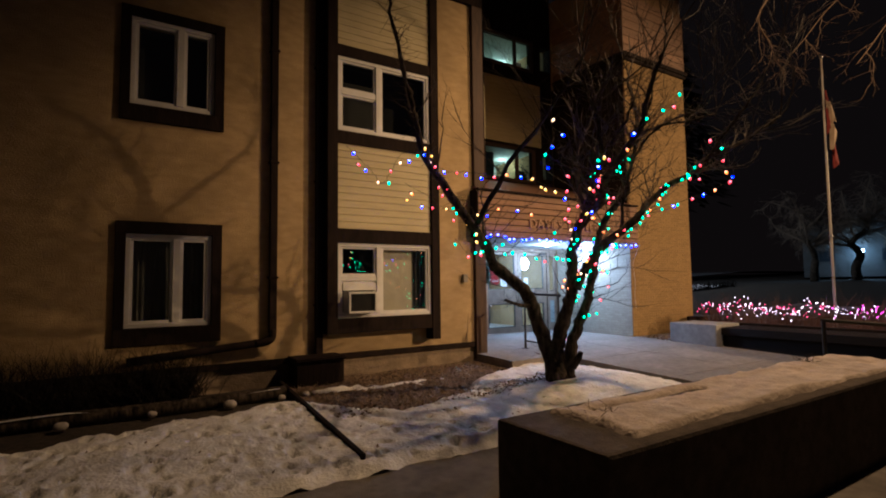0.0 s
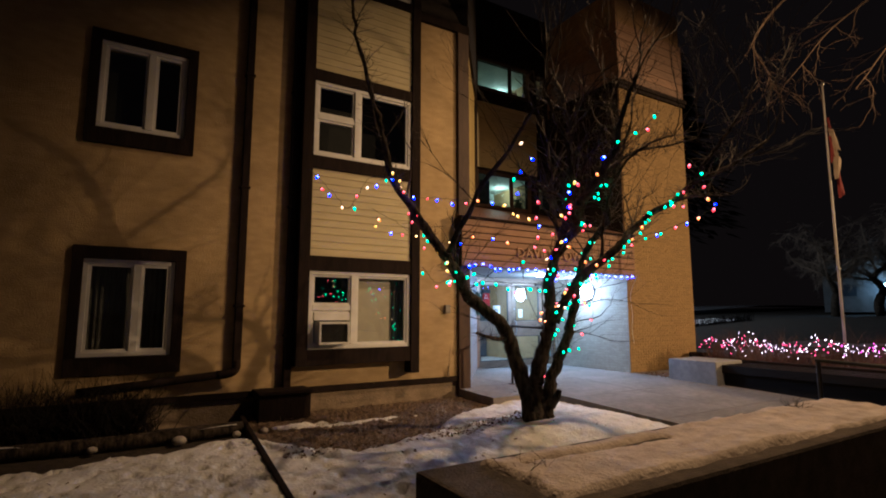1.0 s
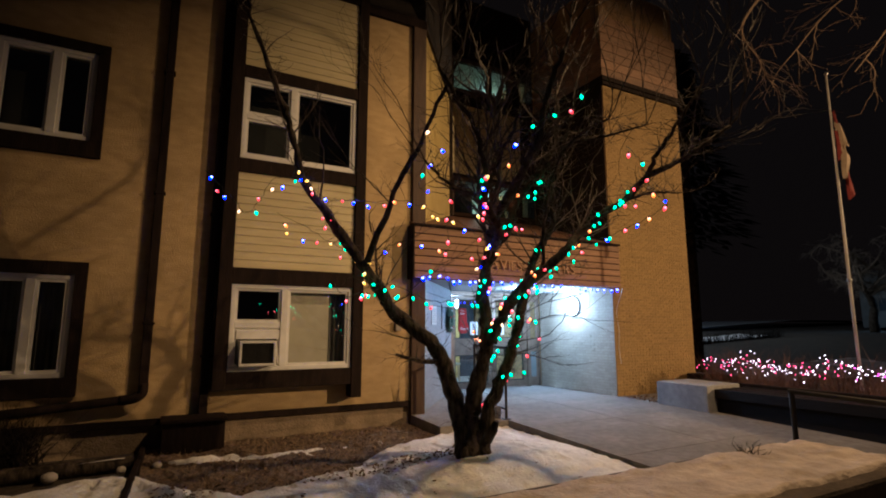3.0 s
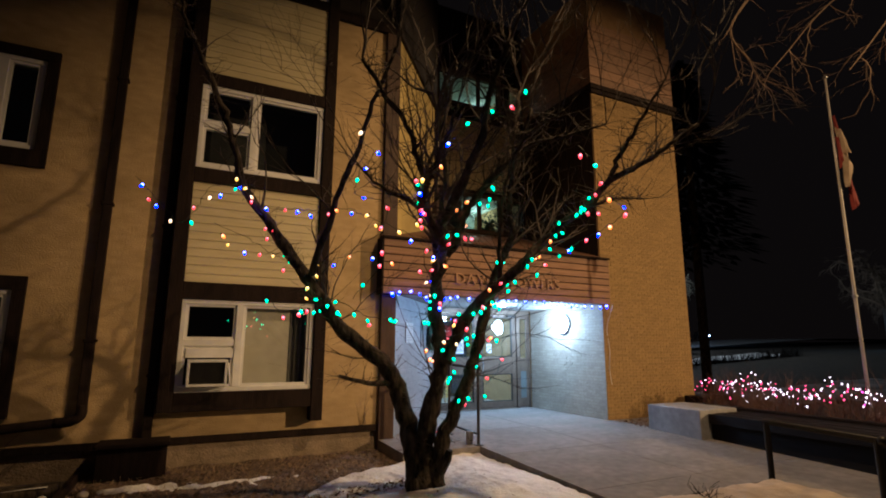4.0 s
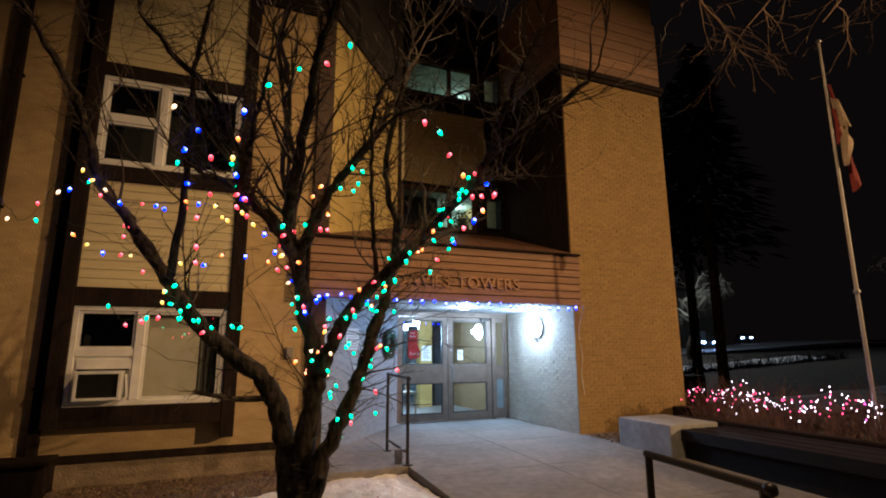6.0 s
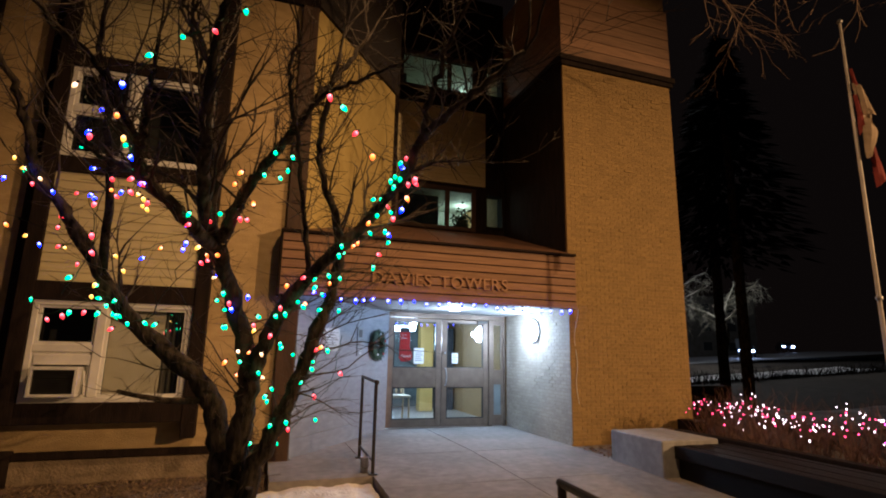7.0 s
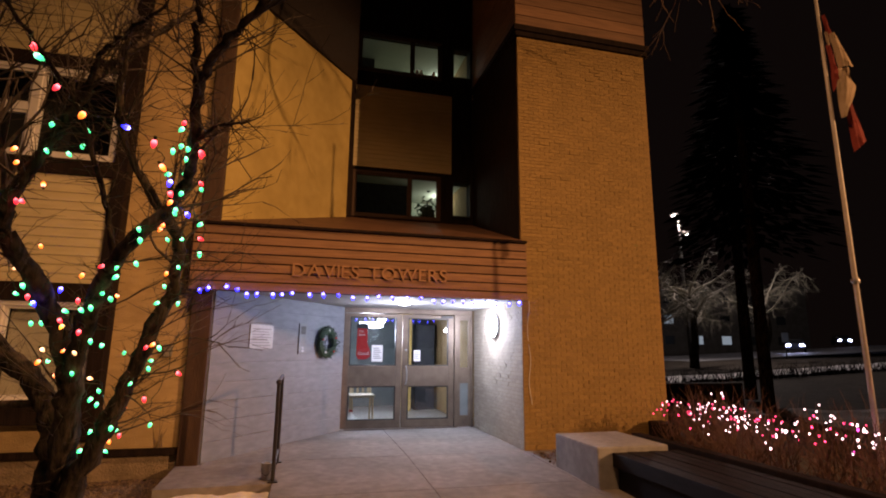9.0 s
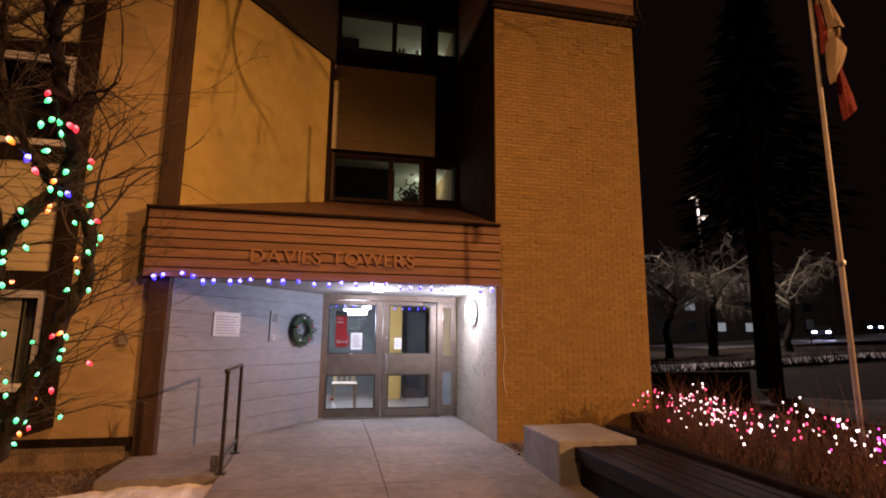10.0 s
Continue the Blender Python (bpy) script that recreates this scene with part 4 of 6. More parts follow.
plaque = thing("wall_plaque", on_angle(0.8, 1.65, 0.02), "brushed metal notice plaque on the grey wall", "plaque")
ALU = mat("dull aluminium", (0.29, 0.30, 0.31), (0.36, 0.37, 0.38), 0.5, 20, 0.05, 80, metal=0.2)
part("plate", angled(bmesh.new(), 0.62, 1.06, 1.62, 1.94, 0.017, 0.032, 0.004), ALU, plaque)
for k in range(7):
    part("line", angled(bmesh.new(), 0.66, 1.02 - 0.03 * (k % 3), 1.66 + k * 0.036, 1.675 + k * 0.036, 0.0322, 0.0335), INK, plaque)
METAL_GREY = mat("grey steel plate", (0.14, 0.15, 0.165), (0.19, 0.20, 0.215), 0.5, 20, 0.05, 80, metal=0.2)
panel = thing("intercom", on_angle(1.75, 1.6, 0.02), "narrow steel intercom panel beside the doors", "intercom")
part("plate", angled(bmesh.new(), 1.62, 1.80, 1.55, 2.0, 0.017, 0.035, 0.004), METAL_GREY, panel)
part("screen", angled(bmesh.new(), 1.655, 1.765, 1.84, 1.96, 0.0352, 0.038), METAL_DARK, panel)
part("keypad", angled(bmesh.new(), 1.66, 1.76, 1.67, 1.80, 0.0352, 0.037), INK, panel)
for k in range(2):
    part("button", angled(bmesh.new(), 1.68, 1.74, 1.58 + k * 0.045, 1.61 + k * 0.045, 0.0352, 0.040), METAL, panel)
wreath = thing("wreath", on_angle(2.27, 1.73, 0.08), "dark green fir wreath hung on the grey wall", "wreath")
bm = bmesh.new()
rng = random.Random(5)
ring = Matrix.Translation(on_angle(2.27, 1.73, 0.075)) @ Matrix.Rotation(ANG, 4, "Z") @ Matrix.Rotation(radians(90), 4, "X")
for k in range(1300):
    q = rng.uniform(0, math.tau)
    p = Vector((0.185 * math.cos(q), 0.185 * math.sin(q), 0)) + Vector((rng.gauss(0, 0.034), rng.gauss(0, 0.034), rng.gauss(0, 0.025)))
    d = Vector((-math.sin(q), math.cos(q), 0)) + Vector((rng.gauss(0, 0.8), rng.gauss(0, 0.8), rng.gauss(0, 0.7)))
    d.normalize()
    s = d.orthogonal().normalized() * 0.006
    bm.faces.new([bm.verts.new(ring @ v) for v in (p - s, p + s, p + d * rng.uniform(0.04, 0.085))])
part("greenery", bm, FIR, wreath)
part("ring", tube(bmesh.new(), [ring @ Vector((0.185 * math.cos(q), 0.185 * math.sin(q), 0)) for q in np.linspace(0, math.tau, 30)], 0.05, 6), FIR, wreath)
for k in range(5):
    q = k * 1.25 + 0.4
    part("bauble", lathe(bmesh.new(), [(0.003, -0.016), (0.013, -0.01), (0.016, 0), (0.013, 0.01), (0.003, 0.016)], ring @ Matrix.Translation((0.185 * math.cos(q), 0.185 * math.sin(q), 0.05)), 10), PAPER if k % 2 else RED_FELT, wreath, smooth=True)

# ---- coloured lights ----
HUES = {"green": (0.0, 0.80, 0.21), "blue": (0.02, 0.02, 1.0), "red": (1.0, 0.035, 0.035), "yellow": (1.0, 0.46, 0.03), "orange": (1.0, 0.20, 0.012), "warm": (1.0, 0.52, 0.18)}
GLOW = {"green": 4.2, "blue": 14.0, "red": 3.4, "yellow": 3.4, "orange": 4.2, "warm": 3.4}
WIRE = mat("green wire", (0.01, 0.03, 0.015), (0.015, 0.04, 0.02), 0.5)
bulb_mesh = {}


def bulb_mat(hue, colour, power):
    """Tinted bulb glass, brightest where the filament sits near the socket."""
    m = mat("lit %s bulb" % hue, colour, emit=colour, power=power, rough=0.2)
    nt = m.node_tree
    p = nt.nodes["Principled BSDF"]
    co, sep, mr, mr2, mx = (nt.nodes.new(k) for k in ("ShaderNodeTexCoord", "ShaderNodeSeparateXYZ", "ShaderNodeMapRange", "ShaderNodeMapRange", "ShaderNodeMix"))
    nt.links.new(co.outputs["Generated"], sep.inputs[0])
    mr.inputs["From Min"].default_value, mr.inputs["From Max"].default_value = 0.1, 0.75
    mr.inputs["To Min"].default_value, mr.inputs["To Max"].default_value = 0.55 * power, 1.7 * power
    mr2.inputs["From Min"].default_value, mr2.inputs["From Max"].default_value = 0.5, 0.85
    mr2.inputs["To Min"].default_value, mr2.inputs["To Max"].default_value = 0.0, 0.14
    mx.data_type = "RGBA"
    mx.inputs["A"].default_value, mx.inputs["B"].default_value = (*colour, 1), (1.0, 0.9, 0.8, 1)
    nt.links.new(sep.outputs["Z"], mr.inputs["Value"])
    nt.links.new(sep.outputs["Z"], mr2.inputs["Value"])
    nt.links.new(mr2.outputs[0], mx.inputs["Factor"])
    nt.links.new(mx.outputs["Result"], p.inputs["Emission Color"])
    nt.links.new(mr.outputs[0], p.inputs["Emission Strength"])
    return m


for hue, colour in HUES.items():
    bm = lathe(bmesh.new(), [(0.007, 0.0), (0.012, -0.006), (0.0165, -0.018), (0.0155, -0.03), (0.010, -0.044), (0.003, -0.053)], Matrix(), 10)
    bulb_mesh[hue] = mesh_of("bulb", bm, bulb_mat(hue, colour, GLOW[hue]), smooth=True)
socket_mesh = mesh_of("socket", lathe(bmesh.new(), [(0.006, 0.022), (0.009, 0.018), (0.009, 0.0), (0.006, -0.002)], Matrix(), 8), WIRE)


def light_string(ctrl, spacing, hues, label, seed, scatter=0.03, down=0.8, size=1.0, sag=0.0):
    r = random.Random(seed)
    ln = smooth_line(ctrl, 8)
    ob = thing("light_string", ln[0], label, "string lights", "coloured light strings")
    ln = [p + Vector((r.gauss(0, 0.006), r.gauss(0, 0.006), r.gauss(0, 0.006))) for p in ln]
    part("wire", tube(bmesh.new(), ln, 0.0028, 4), WIRE, ob)
    spacing *= 1.45
    run = spacing * 0.5
    for p0, p1 in zip(ln, ln[1:]):
        seg = (p1 - p0).length
        while run < seg:
            p = p0.lerp(p1, run / seg)
            run += spacing * r.uniform(0.75, 1.3)
            hue = r.choice(hues)
            d = Vector((r.gauss(0, 0.5), r.gauss(0, 0.5), -down + r.gauss(0, 0.35))).normalized()
            off = Vector((r.gauss(0, scatter), r.gauss(0, scatter), -abs(r.gauss(0, scatter))))
            b = new("bulb", bulb_mesh[hue])
            b.parent = ob
            m = Matrix.Translation(p + off - origin(ob)) @ (-d).to_track_quat("Z", "Y").to_matrix().to_4x4() @ Matrix.Scale(0.79 * size * r.uniform(0.9, 1.1), 4)
            b.matrix_basis = m
            s = new("socket", socket_mesh)
            s.parent = b
        run -= seg
    return ob


def around(line, i0, i1, radius, turns):
    """A helix round a stretch of a limb."""
    pts = line[i0:i1]
    out = []
    for k, p in enumerate(pts):
        q = k * turns * math.tau / max(1, len(pts))
        out.append(p + Vector((radius * math.cos(q), radius * math.sin(q), 0.02 * math.sin(2 * q))))
    return out


MIX = ["green", "green", "red", "blue", "yellow", "orange", "warm", "warm"]
WARM = ["warm", "yellow", "orange", "red", "blue", "yellow"]
GR = ["green", "green", "red", "green", "green", "orange"]
L = lines
light_string(around(L["C"], 6, 40, 0.06, 6), 0.085, GR, "green and red bulbs wound along a tree limb", 1, 0.05)
light_string(around(L["D"], 10, 42, 0.07, 6), 0.115, ["green", "green", "red", "green", "orange"], "green and red bulbs wound up a tree trunk", 2, 0.045)
light_string(around(L["B"], 18, 36, 0.085, 3), 0.10, MIX, "mixed bulbs wound up a tree trunk", 3, 0.05)
light_string(around(L["B1"], 2, 28, 0.05, 3), 0.11, ["green", "red", "green", "blue", "yellow"], "mixed bulbs along a rising limb", 4, 0.04)
light_string(around(L["B5"], 2, 20, 0.055, 3), 0.10, GR, "green and red bulbs on a rising middle limb", 5, 0.06)
light_string([(5.02, 3.06, 3.52), (4.91, 3.06, 3.42), (4.77, 3.05, 3.29), (4.58, 3.15, 3.19), (4.42, 3.20, 3.03), (4.39, 3.23, 2.94), (4.31, 3.31, 2.78), (4.20, 3.45, 2.76), (4.14, 3.60, 2.84)], 0.15, ["red", "green", "orange", "blue", "yellow", "red", "green"], "mixed bulbs strung between high branches", 6, 0.012)
light_string([(4.00, 3.85, 3.31), (3.97, 3.95, 3.20), (4.05, 3.9, 3.08), (3.98, 4.0, 2.96), (4.0, 4.15, 2.8), (4.18, 3.92, 2.68), (4.14, 3.92, 2.42), (4.15, 3.92, 2.21), (3.98, 4.09, 1.94)], 0.135, ["green", "blue", "red", "warm", "yellow", "green", "red"], "mixed bulbs hanging down between limbs", 7, 0.02)
light_string([(5.40, 3.03, 3.08), (5.46, 2.96, 2.94), (5.60, 3.0, 2.77), (5.73, 3.01, 2.68), (5.90, 3.08, 2.65), (5.95, 3.30, 2.58), (5.92, 3.71, 2.48), (6.02, 4.15, 2.44), (5.91, 4.39, 2.26)], 0.12, ["orange", "green", "red", "yellow", "blue", "green", "red"], "mixed bulbs at a limb's end", 8, 0.02)
light_string([(2.30, 5.6, 3.12), (2.55, 5.5, 2.86), (2.70, 5.5, 2.70), (2.84, 5.5, 2.88), (2.95, 5.43, 3.08), (3.31, 5.30, 3.09), (3.22, 5.35, 2.94)], 0.11, ["blue", "yellow", "green", "red", "warm", "green"], "mixed bulbs at the tip of the low limb", 9, 0.03)
light_string([(3.12, 5.2, 3.2), (3.33, 5.25, 2.95), (3.50, 5.25, 2.88), (3.71, 5.24, 2.90), (3.88, 4.95, 2.84), (4.05, 4.7, 2.82), (4.2, 4.5, 2.72), (4.5, 4.4, 2.6), (4.72, 4.3, 2.45)], 0.105, WARM, "warm and mixed bulbs strung across the tree", 10, 0.03)
light_string([(3.0, 5.45, 2.72), (3.3, 5.5, 2.62), (3.55, 5.5, 2.48), (3.8, 5.4, 2.36), (4.05, 5.3, 2.40), (4.3, 5.2, 2.5), (4.6, 5.0, 2.5)], 0.11, ["yellow", "blue", "warm", "red", "orange"], "small mixed bulbs on the far side of the tree", 11, 0.06)
light_string(around(L["A"], 28, 46, 0.05, 2), 0.11, ["green", "red", "green", "red", "yellow"], "green and red bulbs wound along the low limb", 12, 0.05)
light_string([(3.46, 5.07, 2.04), (3.6, 5.0, 1.86), (3.8, 5.05, 1.94), (3.92, 5.1, 2.0), (4.05, 4.9, 1.98), (4.27, 4.39, 1.80), (4.45, 4.4, 1.82)], 0.085, ["green", "red", "green", "green", "red"], "green and red bulbs hanging under the low limb", 13, 0.04)
light_string([(4.79, 4.43, 2.30), (4.80, 4.40, 2.15), (4.83, 4.45, 2.02), (4.95, 4.5, 1.9), (5.26, 4.49, 1.76), (5.0, 4.6, 1.6), (5.2, 4.7, 1.45)], 0.08, ["warm", "green", "yellow", "green", "red", "green", "blue"], "mixed bulbs round the middle trunk", 14, 0.04)
light_string([(5.80, 4.72, 1.75), (5.72, 4.71, 1.35), (5.57, 4.86, 1.14), (5.40, 4.9, 1.0), (5.25, 4.90, 1.39), (5.14, 4.92, 1.15), (5.20, 5.10, 0.90), (5.12, 5.0, 0.72)], 0.15, ["green", "red", "green", "red", "green"], "green and red bulbs low on the trunk", 15, 0.05)
light_string([(5.38, CY - 0.03, 2.33), (5.75, CY - 0.035, 2.37), (6.0, CY - 0.035, 2.30), (6.6, CY - 0.035, 2.32), (7.3, CY - 0.035, 2.30), (8.0, CY - 0.035, 2.31), (8.8, CY - 0.035, 2.28), (9.62, CY - 0.035, 2.30)], 0.105, ["blue"], "blue bulbs strung along the canopy's lower edge", 16, 0.012, size=1.55)

cable = thing("cable", (9.7, CY - 0.02, 1.2), "thin pale cable hanging from the canopy's end", "cable")
part("wire", tube(bmesh.new(), smooth_line([(9.66, CY - 0.03, 2.30), (9.70, CY + 0.05, 2.2), (9.74, TY - 0.015, 1.9), (9.78, TY - 0.015, 1.5), (9.75, TY - 0.015, 1.2), (9.79, TY - 0.015, 0.9)], 5), 0.004, 5), PAPER, cable)

# ---- railings ----


def handrail(at, ys, z0f, height, label):
    ob = thing("handrail", at, label, "railing")
    x = at[0]
    top = height
    part("top_rail", tube(bmesh.new(), [(x, ys[0] - 0.04, z0f(ys[0]) + top), (x, ys[1] + 0.02, z0f(ys[1]) + top)], 0.019, 10), METAL_DARK, ob)
    part("lower_rail", tube(bmesh.new(), [(x, ys[0], z0f(ys[0]) + 0.14), (x, ys[1], z0f(ys[1]) + 0.14)], 0.016, 8), METAL_DARK, ob)
    for y in ys:
        part("post", tube(bmesh.new(), [(x, y, z0f(y) - 0.02), (x, y, z0f(y) + top)], 0.02, 10), METAL_DARK, ob)
        part("foot", boxes((x - 0.05, x + 0.05, y - 0.05, y + 0.05, z0f(y), z0f(y) + 0.012), bevel=0.003), METAL_DARK, ob)
    part("end_cap", lathe(bmesh.new(), [(0.012, -0.03), (0.028, -0.015), (0.03, 0.0), (0.026, 0.02), (0.01, 0.028)], Matrix.Translation((x, ys[0] - 0.03, z0f(ys[0]) + top)), 12), METAL_DARK, ob, smooth=True)


handrail((6.465, 6.4, 0.27), (6.39, 7.24), walk_z, 1.0, "black steel handrail beside the entrance slab")
handrail((6.50, 1.85, 0.1), (1.85, 2.50), walk_z, 0.93, "black steel handrail at the planter's end")

can = thing("metal_can", (6.44, 6.57, walk_z(6.57)), "small grey metal can at the foot of the handrail", "can")
part("body", lathe(bmesh.new(), [(0.04, 0), (0.046, 0.008), (0.050, 0.15), (0.053, 0.155), (0.053, 0.165), (0.047, 0.166), (0.044, 0.03)], Matrix.Translation((6.39, 6.50, walk_z(6.50))), 18), METAL, can, smooth=True)
part("handle", tube(bmesh.new(), smooth_line([(6.345, 6.5, 0.43), (6.35, 6.46, 0.36), (6.39, 6.445, 0.33), (6.43, 6.46, 0.36), (6.435, 6.5, 0.43)], 4), 0.003, 5), METAL_DARK, can)

# ---- facade things ----
pipe = thing("downpipe", (1.9, FY - 0.06, 0.7), "dark brown downpipe with a low side run", "downpipe")
part("pipe", boxes((1.845, 1.945, FY - 0.10, FY - 0.02, 0.86, 6.5), bevel=0.012), TRIM, pipe)
part("elbow", tube(bmesh.new(), smooth_line([(1.895, FY - 0.06, 0.92), (1.89, FY - 0.06, 0.80), (1.80, FY - 0.06, 0.745), (1.66, FY - 0.06, 0.735)], 4), 0.055, 8), TRIM, pipe, smooth=True)
part("run", tube(bmesh.new(), [(1.68, FY - 0.06, 0.736), (0.2, FY - 0.07, 0.62)], 0.05, 8), TRIM, pipe, smooth=True)
for z in (1.6, 3.2, 4.8):
    part("bracket", boxes((1.83, 1.96, FY - 0.108, FY, z, z + 0.03), bevel=0.004), TRIM, pipe)
# Pipe-shaped dark strip added where the bay's left trim casts its shadow.
pipe = thing("downpipe", (2.55, FY - 0.05, 0.5), "dark pipe-shaped strip standing in for the bay trim shadow", "downpipe")
part("pipe", boxes((2.50, 2.60, FY - 0.10, FY - 0.005, 0.5, 6.5), bevel=0.012), TRIM, pipe)
for z in (1.2, 3.0, 4.7):
    part("bracket", boxes((2.485, 2.615, FY - 0.108, FY, z, z + 0.03), bevel=0.004), TRIM, pipe)

# blind, room and air conditioner of the lower bay window
BLIND = mat("beige blind", (0.50, 0.43, 0.32), (0.58, 0.50, 0.38), 0.8, 8, 0.1, 30, stain=0.1)
CURTAIN = mat("grey curtain", (0.09, 0.08, 0.07), (0.17, 0.155, 0.135), 0.9, 14, 0.2, 30, stretch=(6, 6, 0.3))
solid("room_bay", boxes((2.74, 4.42, 7.75, 7.80, 0.9, 2.25), (2.74, 2.77, 7.23, 7.75, 0.9, 2.25), (4.39, 4.42, 7.23, 7.75, 0.9, 2.25), (2.77, 4.39, 7.23, 7.75, 2.16, 2.19), (2.77, 4.39, 7.23, 7.75, 0.95, 0.98)), UNLIT_DARK, "dark room behind the bay window", "room", kind="structure")
blind = thing("window_blind", (3.9, BY + 0.12, 1.05), "drawn beige blind behind the glass", "blind")
part("cloth", boxes((3.52, 4.08, BY + 0.12, BY + 0.126, 1.10, 2.06)), BLIND, blind)
part("headrail", boxes((3.50, 4.32, BY + 0.105, BY + 0.14, 2.05, 2.08), bevel=0.004), VINYL, blind)
part("bottom_bar", boxes((3.52, 4.08, BY + 0.112, BY + 0.134, 1.085, 1.105), bevel=0.004), VINYL, blind)
curtain_bm = bmesh.new()
xs = np.linspace(4.08, 4.33, 30).tolist()
cv = [(curtain_bm.verts.new((x, BY + 0.16 + 0.02 * math.sin(x * 90), 1.02)), curtain_bm.verts.new((x, BY + 0.16 + 0.02 * math.sin(x * 90), 2.1))) for x in xs]
for p0, p1 in zip(cv, cv[1:]):
    curtain_bm.faces.new((p0[0], p1[0], p1[1], p0[1]))
solid("curtain", curtain_bm, CURTAIN, "grey curtain drawn to the window's edge", "curtain", base=(4.2, BY + 0.16, 1.02), smooth=True)
for wx0, wx1, wz0, wz1, y in ((0.20, 0.66, 1.07, 2.1, FY + 0.2), (0.76, 1.07, 1.07, 2.1, FY + 0.2)):
    cb = bmesh.new()
    xs = np.linspace(wx0, wx1, 24).tolist()
    cv = [(cb.verts.new((x, y + 0.02 * math.sin(x * 100), wz0 - 0.05)), cb.verts.new((x, y + 0.02 * math.sin(x * 100), wz1))) for x in xs]
    for p0, p1 in zip(cv, cv[1:]):
        cb.faces.new((p0[0], p1[0], p1[1], p0[1]))
    solid("curtain", cb, CURTAIN, "grey curtain hanging in a dark window", "curtain", base=(wx0, y, wz0), smooth=True)
ac = thing("air_conditioner", (3.05, BY - 0.1, 1.08), "white window air conditioner with a dark grille", "air conditioner")
part("casing", boxes((2.90, 3.34, BY - 0.16, BY + 0.25, 1.09, 1.12), (2.90, 3.34, BY - 0.16, BY + 0.25, 1.37, 1.40), (2.90, 2.93, BY - 0.16, BY + 0.25, 1.12, 1.37), (3.31, 3.34, BY - 0.16, BY + 0.25, 1.12, 1.37), bevel=0.006), VINYL, ac)
part("grille_back", boxes((2.93, 3.31, BY - 0.12, BY - 0.10, 1.12, 1.37)), METAL_DARK, ac, "dark condenser")
for k in range(9):
    part("fin", boxes((2.93, 3.31, BY - 0.145, BY - 0.135, 1.135 + k * 0.026, 1.142 + k * 0.026)), METAL_DARK, ac)
part("filler_panel", boxes((2.87, 3.40, BY + 0.0, BY + 0.02, 1.42, 1.53), bevel=0.003), VINYL, ac, "white filler panel above")
part("bracket", tube(bmesh.new(), [(3.36, BY - 0.01, 1.36), (3.39, BY - 0.03, 1.1)], 0.01, 6), VINYL, ac)

solid("wall_outlet", boxes((5.10, 5.19, FY - 0.06, FY + 0.01, 1.52, 1.66), bevel=0.01), mat("grey plastic", (0.2, 0.18, 0.14), (0.26, 0.23, 0.18), 0.6), "small grey outlet box on the stucco", "outlet", base=(5.15, FY, 1.52))
vine = bmesh.new()
rv = random.Random(8)
for k in range(4):
    twig(vine, rv, (5.13 + 0.02 * k, FY - 0.03, 0.5), (rv.gauss(0, 0.2), -0.02, 1), 0.42, 0.005, 1, 0.2)
solid("dry_vine", vine, TWIG, "dry weed stems against the wall", "plant", base=(5.13, FY - 0.03, 0.5))

wb = thing("wooden_box", (2.45, 7.0, 0.1), "dark wooden storage box against the wall", "box")
part("body", boxes((2.12, 2.78, 6.86, 7.24, 0.08, 0.48), bevel=0.01), TRIM, wb)
part("lid", boxes((2.10, 2.80, 6.83, 7.25, 0.485, 0.53), bevel=0.012), TRIM, wb)

shrub_rng = random.Random(21)


def shrub(at, w, h, n, label, material, name="shrub", group="", lean=0.5):
    ob = thing(name, at, label, "shrub", group)
    bm = bmesh.new()
    for k in range(n):
        st = Vector(at) + Vector((shrub_rng.gauss(0, w * 0.22), shrub_rng.gauss(0, w * 0.18), 0))
        d = Vector((shrub_rng.gauss(0, lean), shrub_rng.gauss(0, lean), 1))
        twig(bm, shrub_rng, st, d, h * shrub_rng.uniform(0.7, 1.1), 0.006, 1, 0.15, 3)
    part("thicket", bm, material, ob, "dense bare stems")
    return ob


# Near-black twigs: the heavy shadow over the wall shrubs is in the colour.
DARK_TWIG = mat("near-black twigs", (0.009, 0.007, 0.006), (0.02, 0.015, 0.012), 0.85, 20, spec=0.2)
for k, x in enumerate((-1.6, -1.1, -0.6, -0.1, 0.4, 0.75)):
    shrub((x, 6.95 + 0.08 * (k % 2), 0.1), 0.6, 0.56, 190, "low dark bare shrub against the wall", DARK_TWIG, group="shrubs under the window")

# timber edging and stones
edge = thing("timber_edging", (1.94, 5.4, 0.1), "dark timber edging across the snowy bed", "edging")
bm = boxes((1.925, 1.98, 4.0, 7.05, 0.0, 0.125), bevel=0.012)
for v in bm.verts:
    v.co.z += ground_z(1.95, v.co.y)
    v.co.x += 0.055 * (v.co.y - 7.05)
part("beam", bm, TRIM, edge)
edge2 = thing("timber_edging", (0.6, 6.55, 0.1), "weathered log edging flecked with snow", "edging")
part("log", tube(bmesh.new(), smooth_line([(-1.8, 6.52, 0.17), (-0.6, 6.55, 0.18), (0.6, 6.50, 0.18), (1.88, 6.56, 0.19)], 5), 0.075, 9), BARK, edge2, smooth=True)
bm = sheet(np.linspace(-1.7, 1.8, 60).tolist(), np.linspace(6.48, 6.58, 5).tolist(), lambda x, y: 0.243 + 0.02 * noise.noise((x * 3, y, 0)) - 2 * (y - 6.53) ** 2)
part("snow", bm, SNOW, edge2, "thin crust of snow")


